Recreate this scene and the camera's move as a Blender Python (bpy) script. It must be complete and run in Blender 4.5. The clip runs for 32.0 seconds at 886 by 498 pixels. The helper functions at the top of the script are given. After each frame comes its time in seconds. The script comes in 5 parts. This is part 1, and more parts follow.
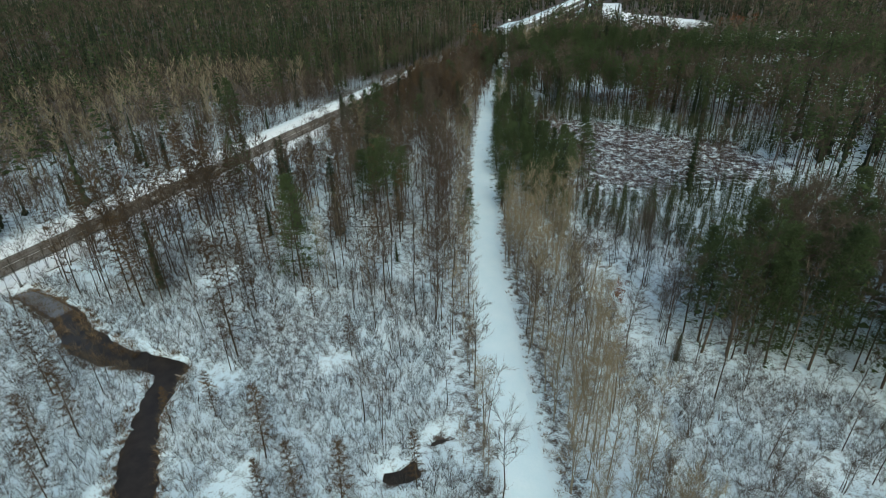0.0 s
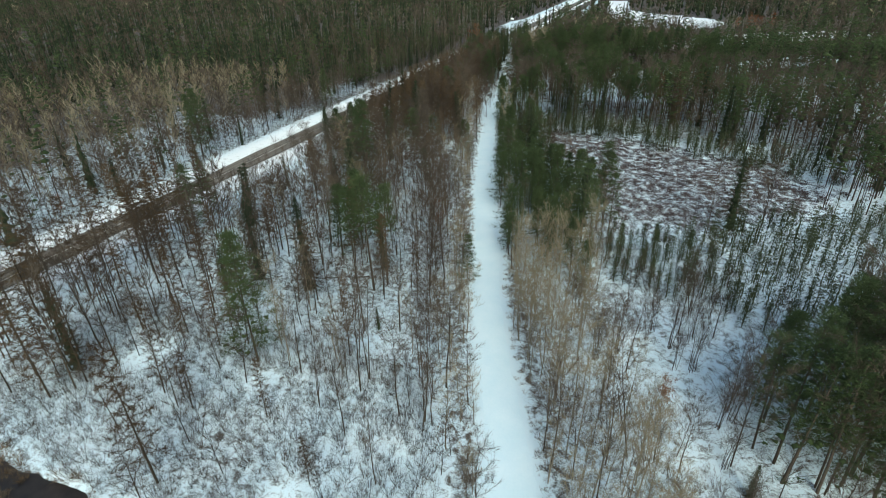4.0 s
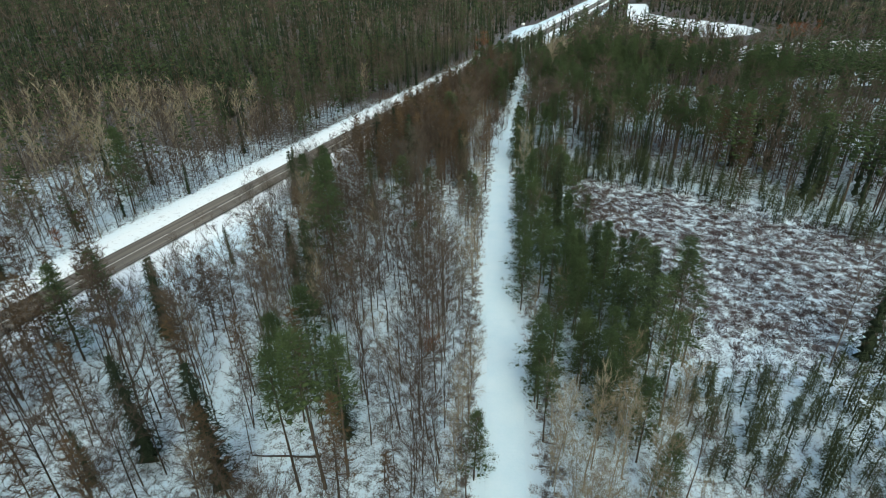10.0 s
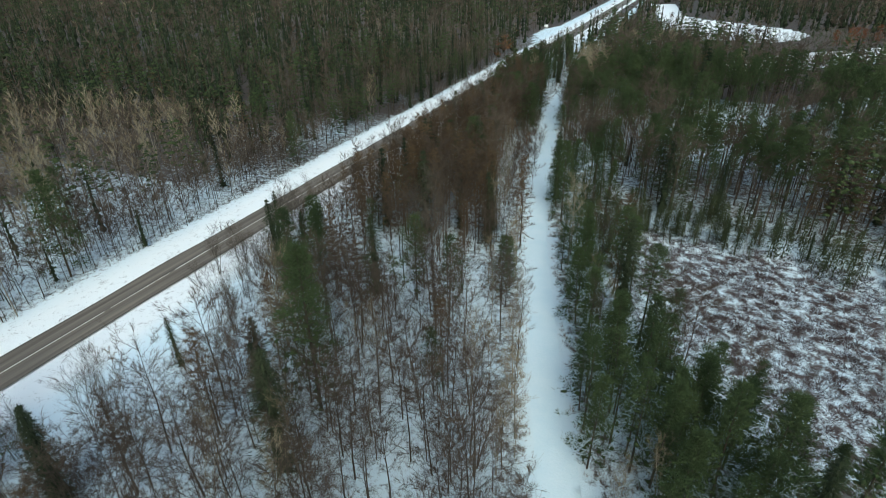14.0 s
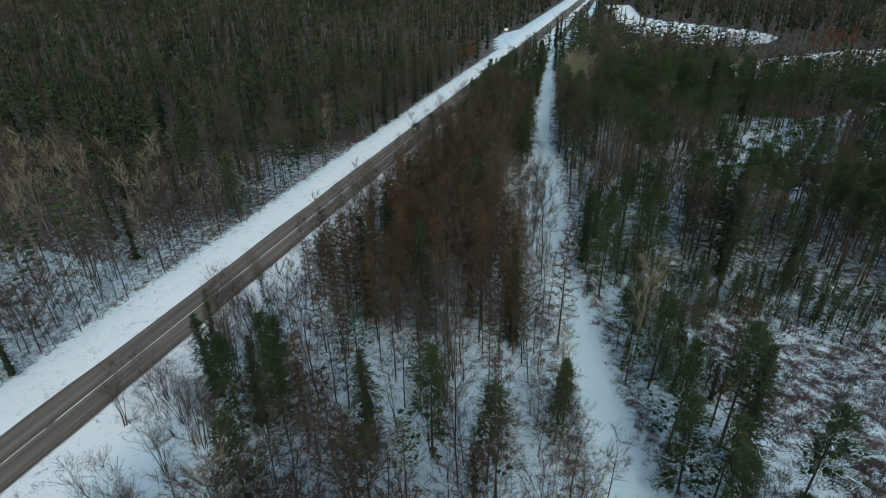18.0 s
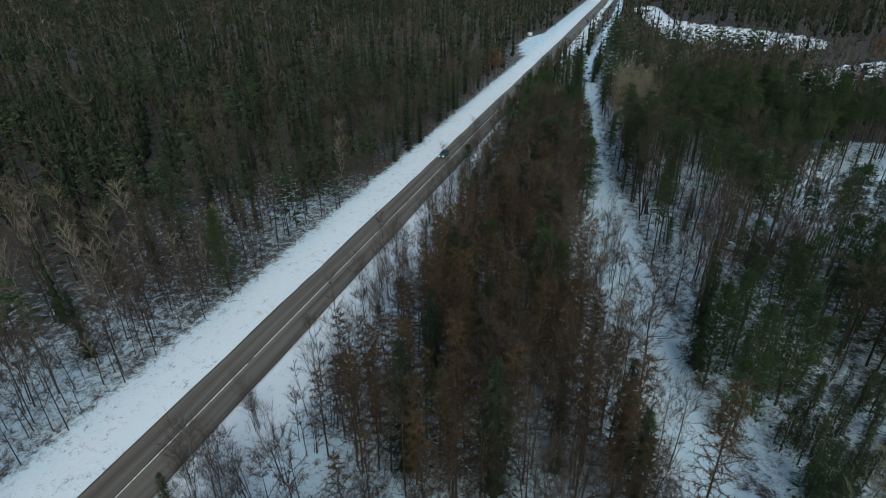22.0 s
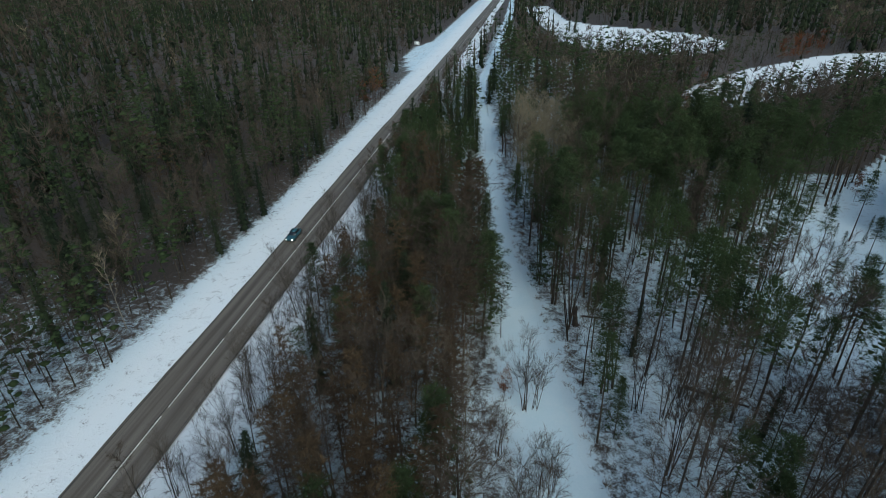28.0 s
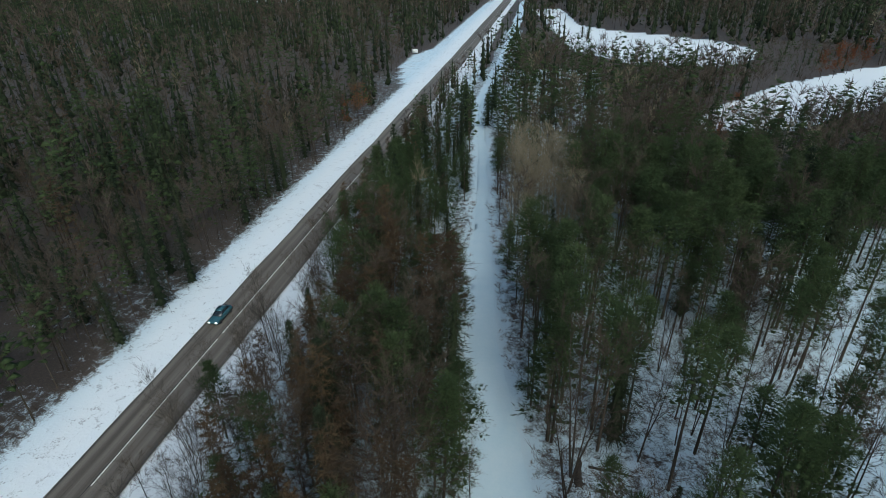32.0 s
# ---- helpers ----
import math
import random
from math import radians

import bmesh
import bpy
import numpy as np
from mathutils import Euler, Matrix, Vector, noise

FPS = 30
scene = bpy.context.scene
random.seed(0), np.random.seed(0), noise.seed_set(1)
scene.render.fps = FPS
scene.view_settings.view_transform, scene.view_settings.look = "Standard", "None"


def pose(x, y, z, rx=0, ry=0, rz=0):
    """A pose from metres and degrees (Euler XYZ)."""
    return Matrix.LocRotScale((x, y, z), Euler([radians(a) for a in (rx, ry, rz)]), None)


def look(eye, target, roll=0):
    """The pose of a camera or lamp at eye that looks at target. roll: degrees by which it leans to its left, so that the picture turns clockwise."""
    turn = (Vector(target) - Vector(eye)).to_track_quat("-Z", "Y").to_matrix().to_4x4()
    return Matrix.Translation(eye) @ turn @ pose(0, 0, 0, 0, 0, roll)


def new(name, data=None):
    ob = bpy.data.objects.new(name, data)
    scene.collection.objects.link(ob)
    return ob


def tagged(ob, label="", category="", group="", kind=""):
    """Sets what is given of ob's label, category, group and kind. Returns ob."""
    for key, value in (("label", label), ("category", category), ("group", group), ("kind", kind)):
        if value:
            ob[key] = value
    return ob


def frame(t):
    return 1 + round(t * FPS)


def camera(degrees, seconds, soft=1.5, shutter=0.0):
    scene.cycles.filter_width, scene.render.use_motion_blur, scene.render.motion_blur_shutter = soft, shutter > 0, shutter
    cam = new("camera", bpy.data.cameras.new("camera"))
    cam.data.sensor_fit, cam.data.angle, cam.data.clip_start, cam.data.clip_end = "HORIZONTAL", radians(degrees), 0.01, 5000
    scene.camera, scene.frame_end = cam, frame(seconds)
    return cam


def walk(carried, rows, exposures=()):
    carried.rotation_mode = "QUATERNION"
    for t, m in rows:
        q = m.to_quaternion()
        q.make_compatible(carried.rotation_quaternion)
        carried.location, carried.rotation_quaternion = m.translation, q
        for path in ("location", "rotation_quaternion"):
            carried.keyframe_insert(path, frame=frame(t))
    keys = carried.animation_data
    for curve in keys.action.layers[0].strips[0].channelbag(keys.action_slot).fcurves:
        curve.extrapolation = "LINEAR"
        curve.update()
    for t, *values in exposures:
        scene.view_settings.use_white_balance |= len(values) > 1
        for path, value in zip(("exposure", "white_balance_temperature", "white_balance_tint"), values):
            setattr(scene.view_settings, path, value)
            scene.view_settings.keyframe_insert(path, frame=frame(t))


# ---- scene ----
cam = camera(77.2, 32.0, soft=0.8)
METRES, EYE, TILT, LEAN, TURN = 247.5, 56.9, 0.0, 0.0, 23.1
ROWS = [
    (0.0, 0.0, 0.0, 0.0, -0.65, -28.22, 1.21),
    (0.5, 0.0012, 0.0119, -0.0007, -0.65, -28.26, 1.23),
    (1.0, 0.0026, 0.024, -0.0014, -0.64, -28.3, 1.26),
    (1.5, 0.0037, 0.0365, -0.0019, -0.63, -28.34, 1.26),
    (2.0, 0.0047, 0.0493, -0.0023, -0.61, -28.41, 1.26),
    (2.5, 0.0057, 0.0623, -0.0029, -0.59, -28.43, 1.27),
    (4.5, 0.0058, 0.1179, -0.0041, -0.51, -28.56, 1.12),
    (5.0, 0.0051, 0.1327, -0.0046, -0.45, -28.57, 1.09),
    (5.5, 0.0043, 0.148, -0.005, -0.39, -28.56, 1.02),
    (6.0, 0.003, 0.1637, -0.0056, -0.38, -28.55, 1.01),
    (6.5, 0.0015, 0.1797, -0.0056, -0.36, -28.55, 0.96),
    (7.0, 0.0004, 0.1954, -0.0056, -0.28, -28.52, 0.99),
    (7.5, 0.001, 0.2108, -0.0052, -0.09, -28.49, 1.01),
    (8.0, 0.0026, 0.2254, -0.0049, -0.01, -28.5, 1.01),
    (8.5, 0.0052, 0.2393, -0.0052, -0.02, -28.5, 1.01),
    (9.0, 0.0083, 0.2528, -0.0055, -0.14, -28.5, 1.09),
    (9.5, 0.0108, 0.2668, -0.0061, -0.03, -28.52, 1.07),
    (10.0, 0.013, 0.2811, -0.0064, 0.07, -28.57, 1.06),
    (10.5, 0.0141, 0.2962, -0.0073, 0.19, -28.58, 1.06),
    (11.0, 0.0145, 0.3122, -0.0076, 0.32, -28.63, 1.08),
    (11.5, 0.0138, 0.3285, -0.0084, 0.45, -28.66, 1.05),
    (12.0, 0.0123, 0.3455, -0.0092, 0.66, -28.69, 0.97),
    (12.5, 0.0098, 0.3631, -0.0095, 0.88, -28.76, 0.99),
    (13.0, 0.0073, 0.3814, -0.0103, 1.0, -28.81, 0.92),
    (13.5, 0.0051, 0.4, -0.0114, 1.27, -28.78, 0.88),
    (14.0, 0.002, 0.4191, -0.0122, 1.31, -28.78, 0.82),
    (14.5, -0.001, 0.4386, -0.0126, 0.94, -28.84, 0.75),
    (16.5, -0.0175, 0.5109, -0.0169, -1.51, -28.85, 0.54),
    (17.0, -0.0229, 0.528, -0.0181, -3.0, -28.83, 0.54),
    (17.5, -0.0285, 0.5448, -0.0191, -4.06, -28.79, 0.58),
    (18.0, -0.0336, 0.5617, -0.0196, -4.49, -28.78, 0.61),
    (18.5, -0.0384, 0.5785, -0.0201, -4.54, -28.76, 0.62),
    (19.0, -0.0424, 0.5949, -0.0203, -4.35, -28.79, 0.66),
    (19.5, -0.0457, 0.6109, -0.0214, -4.02, -28.82, 0.65),
    (20.0, -0.0481, 0.6267, -0.0223, -3.8, -28.82, 0.66),
    (20.5, -0.0502, 0.6422, -0.0232, -3.83, -28.81, 0.69),
    (21.0, -0.0518, 0.6572, -0.024, -3.79, -28.78, 0.69),
    (21.5, -0.0531, 0.672, -0.0241, -3.75, -28.79, 0.73),
    (22.0, -0.0535, 0.6866, -0.0245, -3.84, -28.78, 0.76),
    (22.5, -0.0529, 0.7013, -0.0245, -4.63, -28.8, 0.84),
    (23.0, -0.0511, 0.7162, -0.0247, -6.53, -28.83, 0.9),
    (23.5, -0.0476, 0.7315, -0.0251, -8.61, -28.83, 0.97),
    (24.0, -0.0428, 0.7467, -0.0245, -11.02, -28.89, 1.06),
    (24.5, -0.0377, 0.7617, -0.0243, -13.63, -28.93, 1.1),
    (25.0, -0.0316, 0.777, -0.0243, -13.92, -28.95, 1.1),
    (25.5, -0.0252, 0.7917, -0.024, -13.76, -29.0, 1.16),
    (27.5, 0.0023, 0.8491, -0.0254, -13.79, -29.07, 1.18),
    (28.0, 0.0097, 0.863, -0.026, -13.78, -29.06, 1.21),
    (28.5, 0.0166, 0.876, -0.0267, -13.78, -29.03, 1.26),
    (29.0, 0.0233, 0.889, -0.0272, -13.48, -29.02, 1.29),
    (29.5, 0.0296, 0.902, -0.0273, -13.36, -29.05, 1.26),
    (30.0, 0.036, 0.9149, -0.0274, -13.28, -29.06, 1.26),
    (30.5, 0.0425, 0.9278, -0.0279, -13.21, -29.04, 1.28),
    (31.0, 0.0488, 0.9404, -0.0281, -13.14, -29.06, 1.27),
    (31.5, 0.0553, 0.9529, -0.0281, -12.96, -29.05, 1.29),
    (32.0, 0.0617, 0.9652, -0.0278, -12.45, -29.08, 1.27),
]
walk(cam, [(t, pose(0, 0, EYE, TILT, LEAN, TURN) @ pose(METRES * x, METRES * y, METRES * z, 90 + pitch, roll, yaw)) for t, x, y, z, yaw, pitch, roll in ROWS],
     [(0.0, 0.90, 6350, -7), (3.0, 1.14, 6350, -7), (6.0, 1.47, 6340, -7), (9.0, 1.33, 6310, -7), (14.0, 1.16, 6130, -6), (17.0, 0.74, 5920, -6), (19.0, 0.46, 5800, -5), (25.0, 0.43, 5690, -5), (28.0, 0.49, 5700, -5), (32.0, 0.66, 5780, -4)])

# ---- light: an overcast winter day ----
world = bpy.data.worlds.new("overcast_sky")
scene.world = world
world.use_nodes = True
wn = world.node_tree
sky = wn.nodes.new("ShaderNodeTexSky")
sky.sky_type, sky.sun_disc = "NISHITA", False
sky.sun_elevation, sky.sun_rotation = radians(40), radians(150)
sky.air_density, sky.dust_density = 1.0, 3.0
wn.nodes["Background"].inputs["Strength"].default_value = 0.1
wn.links.new(sky.outputs["Color"], wn.nodes["Background"].inputs["Color"])
sun = new("sun", bpy.data.lights.new("sun", "SUN"))
sun.data.energy, sun.data.angle, sun.data.color = 1.0, radians(35), (1.0, 0.955, 0.91)
sun.matrix_world = look((math.sin(radians(150)) * 100, math.cos(radians(150)) * 100, 84), (0, 0, 0))


# ---- materials ----
def nodes_of(name):
    m = bpy.data.materials.new(name)
    m.use_nodes = True
    n = m.node_tree
    return m, n, n.nodes, n.nodes["Principled BSDF"]


def link(n, a, b):
    n.links.new(a, b)


def noise_node(n, scale, detail=4.0, rough=0.6, distort=0.0):
    tc = n.nodes.new("ShaderNodeNewGeometry")
    nz = n.nodes.new("ShaderNodeTexNoise")
    nz.inputs["Scale"].default_value, nz.inputs["Detail"].default_value = scale, detail
    nz.inputs["Roughness"].default_value, nz.inputs["Distortion"].default_value = rough, distort
    n.links.new(tc.outputs["Position"], nz.inputs["Vector"])
    return nz.outputs["Fac"]


def ramp(n, fac, stops):
    r = n.nodes.new("ShaderNodeValToRGB")
    while len(r.color_ramp.elements) < len(stops):
        r.color_ramp.elements.new(0.5)
    for e, (p, c) in zip(r.color_ramp.elements, stops):
        e.position, e.color = p, (*c, 1) if len(c) == 3 else c
    n.links.new(fac, r.inputs["Fac"])
    return r.outputs["Color"]


def calc(n, op, a, b, clamp=False):
    m = n.nodes.new("ShaderNodeMath")
    m.operation, m.use_clamp = op, clamp
    for k, v in enumerate((a, b)):
        if isinstance(v, (int, float)):
            m.inputs[k].default_value = v
        else:
            n.links.new(v, m.inputs[k])
    return m.outputs[0]


def blend(n, fac, a, b, mode="MIX"):
    m = n.nodes.new("ShaderNodeMix")
    m.data_type, m.blend_type = "RGBA", mode
    for sock, v in ((m.inputs[0], fac), (m.inputs[6], a), (m.inputs[7], b)):
        if isinstance(v, (int, float)):
            sock.default_value = v
        elif isinstance(v, tuple):
            sock.default_value = (*v, 1)
        else:
            n.links.new(v, sock)
    return m.outputs[2]


def bump(n, bsdf, height, strength, dist=0.05):
    b = n.nodes.new("ShaderNodeBump")
    b.inputs["Strength"].default_value, b.inputs["Distance"].default_value = strength, dist
    n.links.new(height, b.inputs["Height"])
    n.links.new(b.outputs["Normal"], bsdf.inputs["Normal"])


def attr(n, name):
    a = n.nodes.new("ShaderNodeAttribute")
    a.attribute_name = name
    return a.outputs["Fac"]


def plant_material(name, stops, fine=3.0, rough=0.9, thin=0.0):
    """Colour that shifts from plant to plant, and within one by a coarse and a fine grain."""
    m, n, nd, bs = nodes_of(name)
    oi = nd.new("ShaderNodeObjectInfo")
    t = calc(n, "FRACT", calc(n, "ADD", oi.outputs["Random"], attr(n, "tint")), 0.0)
    g = noise_node(n, fine, 2.0)
    g2 = noise_node(n, 0.35, 2.0)
    f = calc(n, "ADD", calc(n, "MULTIPLY", t, 0.6), calc(n, "MULTIPLY", calc(n, "ADD", g, g2), 0.4), True)
    f = calc(n, "SUBTRACT", f, 0.08, True)
    col = ramp(n, f, stops)
    link(n, col, bs.inputs["Base Color"])
    bs.inputs["Roughness"].default_value = rough
    bs.inputs["Specular IOR Level"].default_value = 0.15
    if thin:
        # thin needles and twigs pass some light on
        tr, mx = nd.new("ShaderNodeBsdfTranslucent"), nd.new("ShaderNodeMixShader")
        link(n, col, tr.inputs["Color"])
        mx.inputs[0].default_value = thin
        link(n, bs.outputs[0], mx.inputs[1]), link(n, tr.outputs[0], mx.inputs[2])
        link(n, mx.outputs[0], nd["Material Output"].inputs["Surface"])
    return m


MAT_BARK = plant_material("grey_brown_bark", [(0.0, (0.024, 0.017, 0.013)), (0.5, (0.045, 0.035, 0.025)), (1.0, (0.083, 0.066, 0.050))], 5.0)
MAT_PALE = plant_material("pale_aspen_bark", [(0.0, (0.10, 0.085, 0.062)), (0.5, (0.17, 0.15, 0.115)), (1.0, (0.27, 0.24, 0.19))], 5.0)
MAT_TWIG = plant_material("brown_twigs", [(0.0, (0.043, 0.032, 0.023)), (0.5, (0.074, 0.056, 0.041)), (1.0, (0.119, 0.094, 0.072))], thin=0.3)
MAT_TAN = plant_material("tan_twigs", [(0.0, (0.126, 0.100, 0.062)), (0.5, (0.200, 0.161, 0.103)), (1.0, (0.294, 0.249, 0.171))], thin=0.3)
MAT_LARCH = plant_material("rust_brown_larch_twigs", [(0.0, (0.038, 0.025, 0.015)), (0.5, (0.067, 0.045, 0.026)), (1.0, (0.115, 0.077, 0.041))], thin=0.3)
MAT_PINE = plant_material("green_pine_needles", [(0.0, (0.025, 0.038, 0.015)), (0.5, (0.047, 0.067, 0.027)), (1.0, (0.070, 0.092, 0.038))], thin=0.35)
MAT_SPRUCE = plant_material("dark_spruce_needles", [(0.0, (0.013, 0.020, 0.011)), (0.5, (0.025, 0.034, 0.018)), (1.0, (0.044, 0.054, 0.027))], thin=0.3)
MAT_OLIVE = plant_material("olive_sapling_needles", [(0.0, (0.023, 0.031, 0.015)), (0.5, (0.039, 0.049, 0.023)), (1.0, (0.071, 0.079, 0.038))], thin=0.3)
MAT_REED = plant_material("dry_brown_sedge", [(0.0, (0.055, 0.036, 0.020)), (0.5, (0.11, 0.076, 0.044)), (1.0, (0.20, 0.145, 0.09))])
MAT_OAK = plant_material("dry_orange_leaves", [(0.0, (0.094, 0.034, 0.015)), (0.5, (0.151, 0.058, 0.025)), (1.0, (0.216, 0.096, 0.043))], thin=0.3)
MAT_SHRUB = plant_material("grey_alder_stems", [(0.0, (0.027, 0.024, 0.021)), (0.5, (0.054, 0.046, 0.039)), (1.0, (0.106, 0.088, 0.068))])
MAT_HEATH = plant_material("brown_bog_heath", [(0.0, (0.028, 0.020, 0.018)), (0.5, (0.056, 0.039, 0.037)), (1.0, (0.099, 0.075, 0.071))])


def ground_material():
    """Thin snow, broken by leaf litter, grass and bog heath where the ground's own amount says so."""
    m, n, nd, bs = nodes_of("snowy_ground")
    big, mid, fine = noise_node(n, 0.12, 3.0), noise_node(n, 0.8, 4.0, 0.65, 0.6), noise_node(n, 4.5, 4.0, 0.7)
    # woodland snow: the blue skylight of tree shade is tinted into its colour
    snow = ramp(n, big, [(0.3, (0.53, 0.65, 0.71)), (0.7, (0.62, 0.71, 0.75))])
    # gritty verge and open fields stay neutral, without that painted sky tint
    snow = blend(n, attr(n, "verge"), snow, (0.71, 0.735, 0.74))
    # leaf and needle litter, its colour also darkened for shade under dense trees
    dirt_and_shade = ramp(n, fine, [(0.25, (0.022, 0.016, 0.012)), (0.55, (0.055, 0.040, 0.029)), (0.8, (0.15, 0.115, 0.085))])
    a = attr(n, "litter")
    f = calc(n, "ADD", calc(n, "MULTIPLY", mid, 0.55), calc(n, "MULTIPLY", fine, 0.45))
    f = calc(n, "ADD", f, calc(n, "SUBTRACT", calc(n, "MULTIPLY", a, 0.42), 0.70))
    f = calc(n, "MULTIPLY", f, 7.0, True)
    col = blend(n, f, snow, dirt_and_shade)
    heath = ramp(n, fine, [(0.3, (0.028, 0.018, 0.015)), (0.6, (0.058, 0.039, 0.032)), (0.8, (0.11, 0.078, 0.062))])
    hb = noise_node(n, 0.55, 3.0, 0.6, 0.0)
    hf = calc(n, "ADD", calc(n, "ADD", calc(n, "MULTIPLY", hb, 0.6), calc(n, "MULTIPLY", fine, 0.4)), calc(n, "SUBTRACT", calc(n, "MULTIPLY", attr(n, "heath"), 0.47), 0.90))
    hf = calc(n, "MULTIPLY", hf, 8.0, True)
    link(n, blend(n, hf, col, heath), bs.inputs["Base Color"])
    bs.inputs["Roughness"].default_value = 0.75
    bump(n, bs, calc(n, "ADD", mid, calc(n, "MULTIPLY", fine, 0.5)), 0.5, 0.25)
    return m


def snow_material(name, lo, hi):
    m, n, nd, bs = nodes_of(name)
    big, fine = noise_node(n, 0.25, 4.0), noise_node(n, 3.0, 4.0)
    col = ramp(n, calc(n, "ADD", calc(n, "MULTIPLY", big, 0.7), calc(n, "MULTIPLY", fine, 0.3)), [(0.35, lo), (0.65, hi)])
    link(n, col, bs.inputs["Base Color"])
    bs.inputs["Roughness"].default_value = 0.6
    bump(n, bs, fine, 0.35, 0.12)
    return m


def asphalt_material():
    m, n, nd, bs = nodes_of("worn_asphalt")
    geo = nd.new("ShaderNodeNewGeometry")
    sep = nd.new("ShaderNodeSeparateXYZ")
    link(n, geo.outputs["Position"], sep.inputs[0])
    across = attr(n, "across")
    track = nd.new("ShaderNodeMath")
    track.operation = "SINE"
    link(n, calc(n, "MULTIPLY", across, 3.45), track.inputs[0])
    mp = nd.new("ShaderNodeMapping")
    mp.inputs["Scale"].default_value = (1.6, 0.05, 1.0)
    link(n, geo.outputs["Position"], mp.inputs["Vector"])
    st = nd.new("ShaderNodeTexNoise")
    st.inputs["Scale"].default_value, st.inputs["Detail"].default_value = 1.0, 5.0
    link(n, mp.outputs[0], st.inputs["Vector"])
    grain = noise_node(n, 9.0, 4.0, 0.7)
    f = calc(n, "ADD", calc(n, "MULTIPLY", track.outputs[0], 0.07), calc(n, "ADD", calc(n, "MULTIPLY", st.outputs["Fac"], 0.7), calc(n, "MULTIPLY", grain, 0.3)))
    link(n, ramp(n, f, [(0.3, (0.066, 0.054, 0.042)), (0.5, (0.112, 0.094, 0.074)), (0.75, (0.18, 0.154, 0.124))]), bs.inputs["Base Color"])
    bs.inputs["Roughness"].default_value = 0.8
    bump(n, bs, grain, 0.3, 0.02)
    return m


def plain(name, col, rough=0.5, metal=0.0, vary=0.25, scale=6.0):
    m, n, nd, bs = nodes_of(name)
    f = noise_node(n, scale, 4.0)
    lo, hi = tuple(c * (1 - vary) for c in col), tuple(min(1, c * (1 + vary)) for c in col)
    link(n, ramp(n, f, [(0.3, lo), (0.7, hi)]), bs.inputs["Base Color"])
    bs.inputs["Roughness"].default_value, bs.inputs["Metallic"].default_value = rough, metal
    return m


MAT_GROUND = ground_material()
# packed snow, with the skylight blue between the trees put into its colour
MAT_TRAIL = snow_material("packed_trail_snow", (0.53, 0.66, 0.72), (0.61, 0.71, 0.755))
MAT_ROAD = asphalt_material()
MAT_LINE = plain("worn_white_paint", (0.58, 0.56, 0.50), 0.7, vary=0.5, scale=2.0)
MAT_CRACK = plain("tar_seam", (0.012, 0.011, 0.010), 0.5)
MAT_WATER = plain("dark_stream_water", (0.020, 0.015, 0.011), 0.3, vary=0.6, scale=0.5)
MAT_WATER.node_tree.nodes["Principled BSDF"].inputs["Specular IOR Level"].default_value = 0.3
MAT_ICE = plain("grey_stream_ice", (0.10, 0.11, 0.125), 0.35, vary=0.3, scale=0.8)
MAT_LOG = plain("weathered_log", (0.30, 0.26, 0.21), 0.9, vary=0.4)
MAT_DARKWOOD = plain("rotten_stump_wood", (0.035, 0.026, 0.02), 0.9, vary=0.5)


# ---- the plan ----
# the trail's middle: y, x, half width
TRAIL = np.array([(-400, 205, 3.0), (-60, 40, 3.0), (20, 3.5, 3.0), (44, -8.2, 3.0), (59, -15.6, 3.3), (72, -20.8, 3.2), (88, -28, 3.0), (106, -35.2, 2.9), (128, -42.2, 3.1),
                  (150, -50.5, 2.8), (169, -56.7, 2.6), (188, -62.8, 2.3), (206, -68, 2.0), (221, -73, 3.6), (239, -77.7, 3.9), (259, -81, 3.7),
                  (273, -83.4, 2.9), (289, -87, 2.3), (312, -89.9, 2.0), (332, -92.4, 1.5), (364, -96.3, 1.3), (407, -102.1, 1.3), (440, -103.5, 1.5), (470, -102.8, 1.3), (500, -103, 1.2), (591, -105, 1.6), (700, -108, 1.6), (900, -114, 1.6)], float)
ROAD_Y = np.array([-600, 0, 250, 500, 800, 1400], float)
ROAD_X = np.array([-124.6, -124.6, -124.6, -124.4, -125.5, -128], float)
ROAD_HALF, ROAD_Z = 3.9, 0.5
STREAM = [(-111, 52.5, 1.5), (-104, 52, 2.0), (-95, 49.8, 2.0), (-88, 46.5, 2.5), (-79, 45, 2.1), (-71, 46.3, 1.6), (-66.5, 46, 2.1), (-64.8, 42.5, 1.8), (-62, 37, 1.6), (-57, 31, 2.1), (-52, 26, 2.3), (-46, 18, 2.3), (-40, 8, 2.5), (-30, -10, 2.5)]
RILL = [(-25, 40.5, 0.7), (-23, 42, 0.7), (-23, 44.5, 0.0), (-22.5, 47.5, 0.3), (-21, 49, 0.5)]
BOG = [(-58, 212), (-22, 211), (3, 203), (20, 197), (33, 180), (30, 163), (10, 148), (-11, 136), (-24, 144), (-33, 158), (-42, 172), (-54, 195)]
SAPLINGS = [(-24, 136), (-11, 137), (10, 150), (30, 165), (62, 176), (66, 118), (20, 108), (-3, 113), (-17, 119)]
FIELD_FAR = [(-100, 715), (-86, 640), (-78, 575), (-70, 530), (-46, 494), (-10, 490), (8, 508), (16, 530), (6, 556), (-20, 578), (-48, 596), (-66, 620), (-78, 715)]
FIELD_MID = [(-35, 404), (-33, 395), (-12, 398), (10, 416), (34, 438), (110, 475), (112, 510), (55, 494), (8, 459), (-22, 424)]
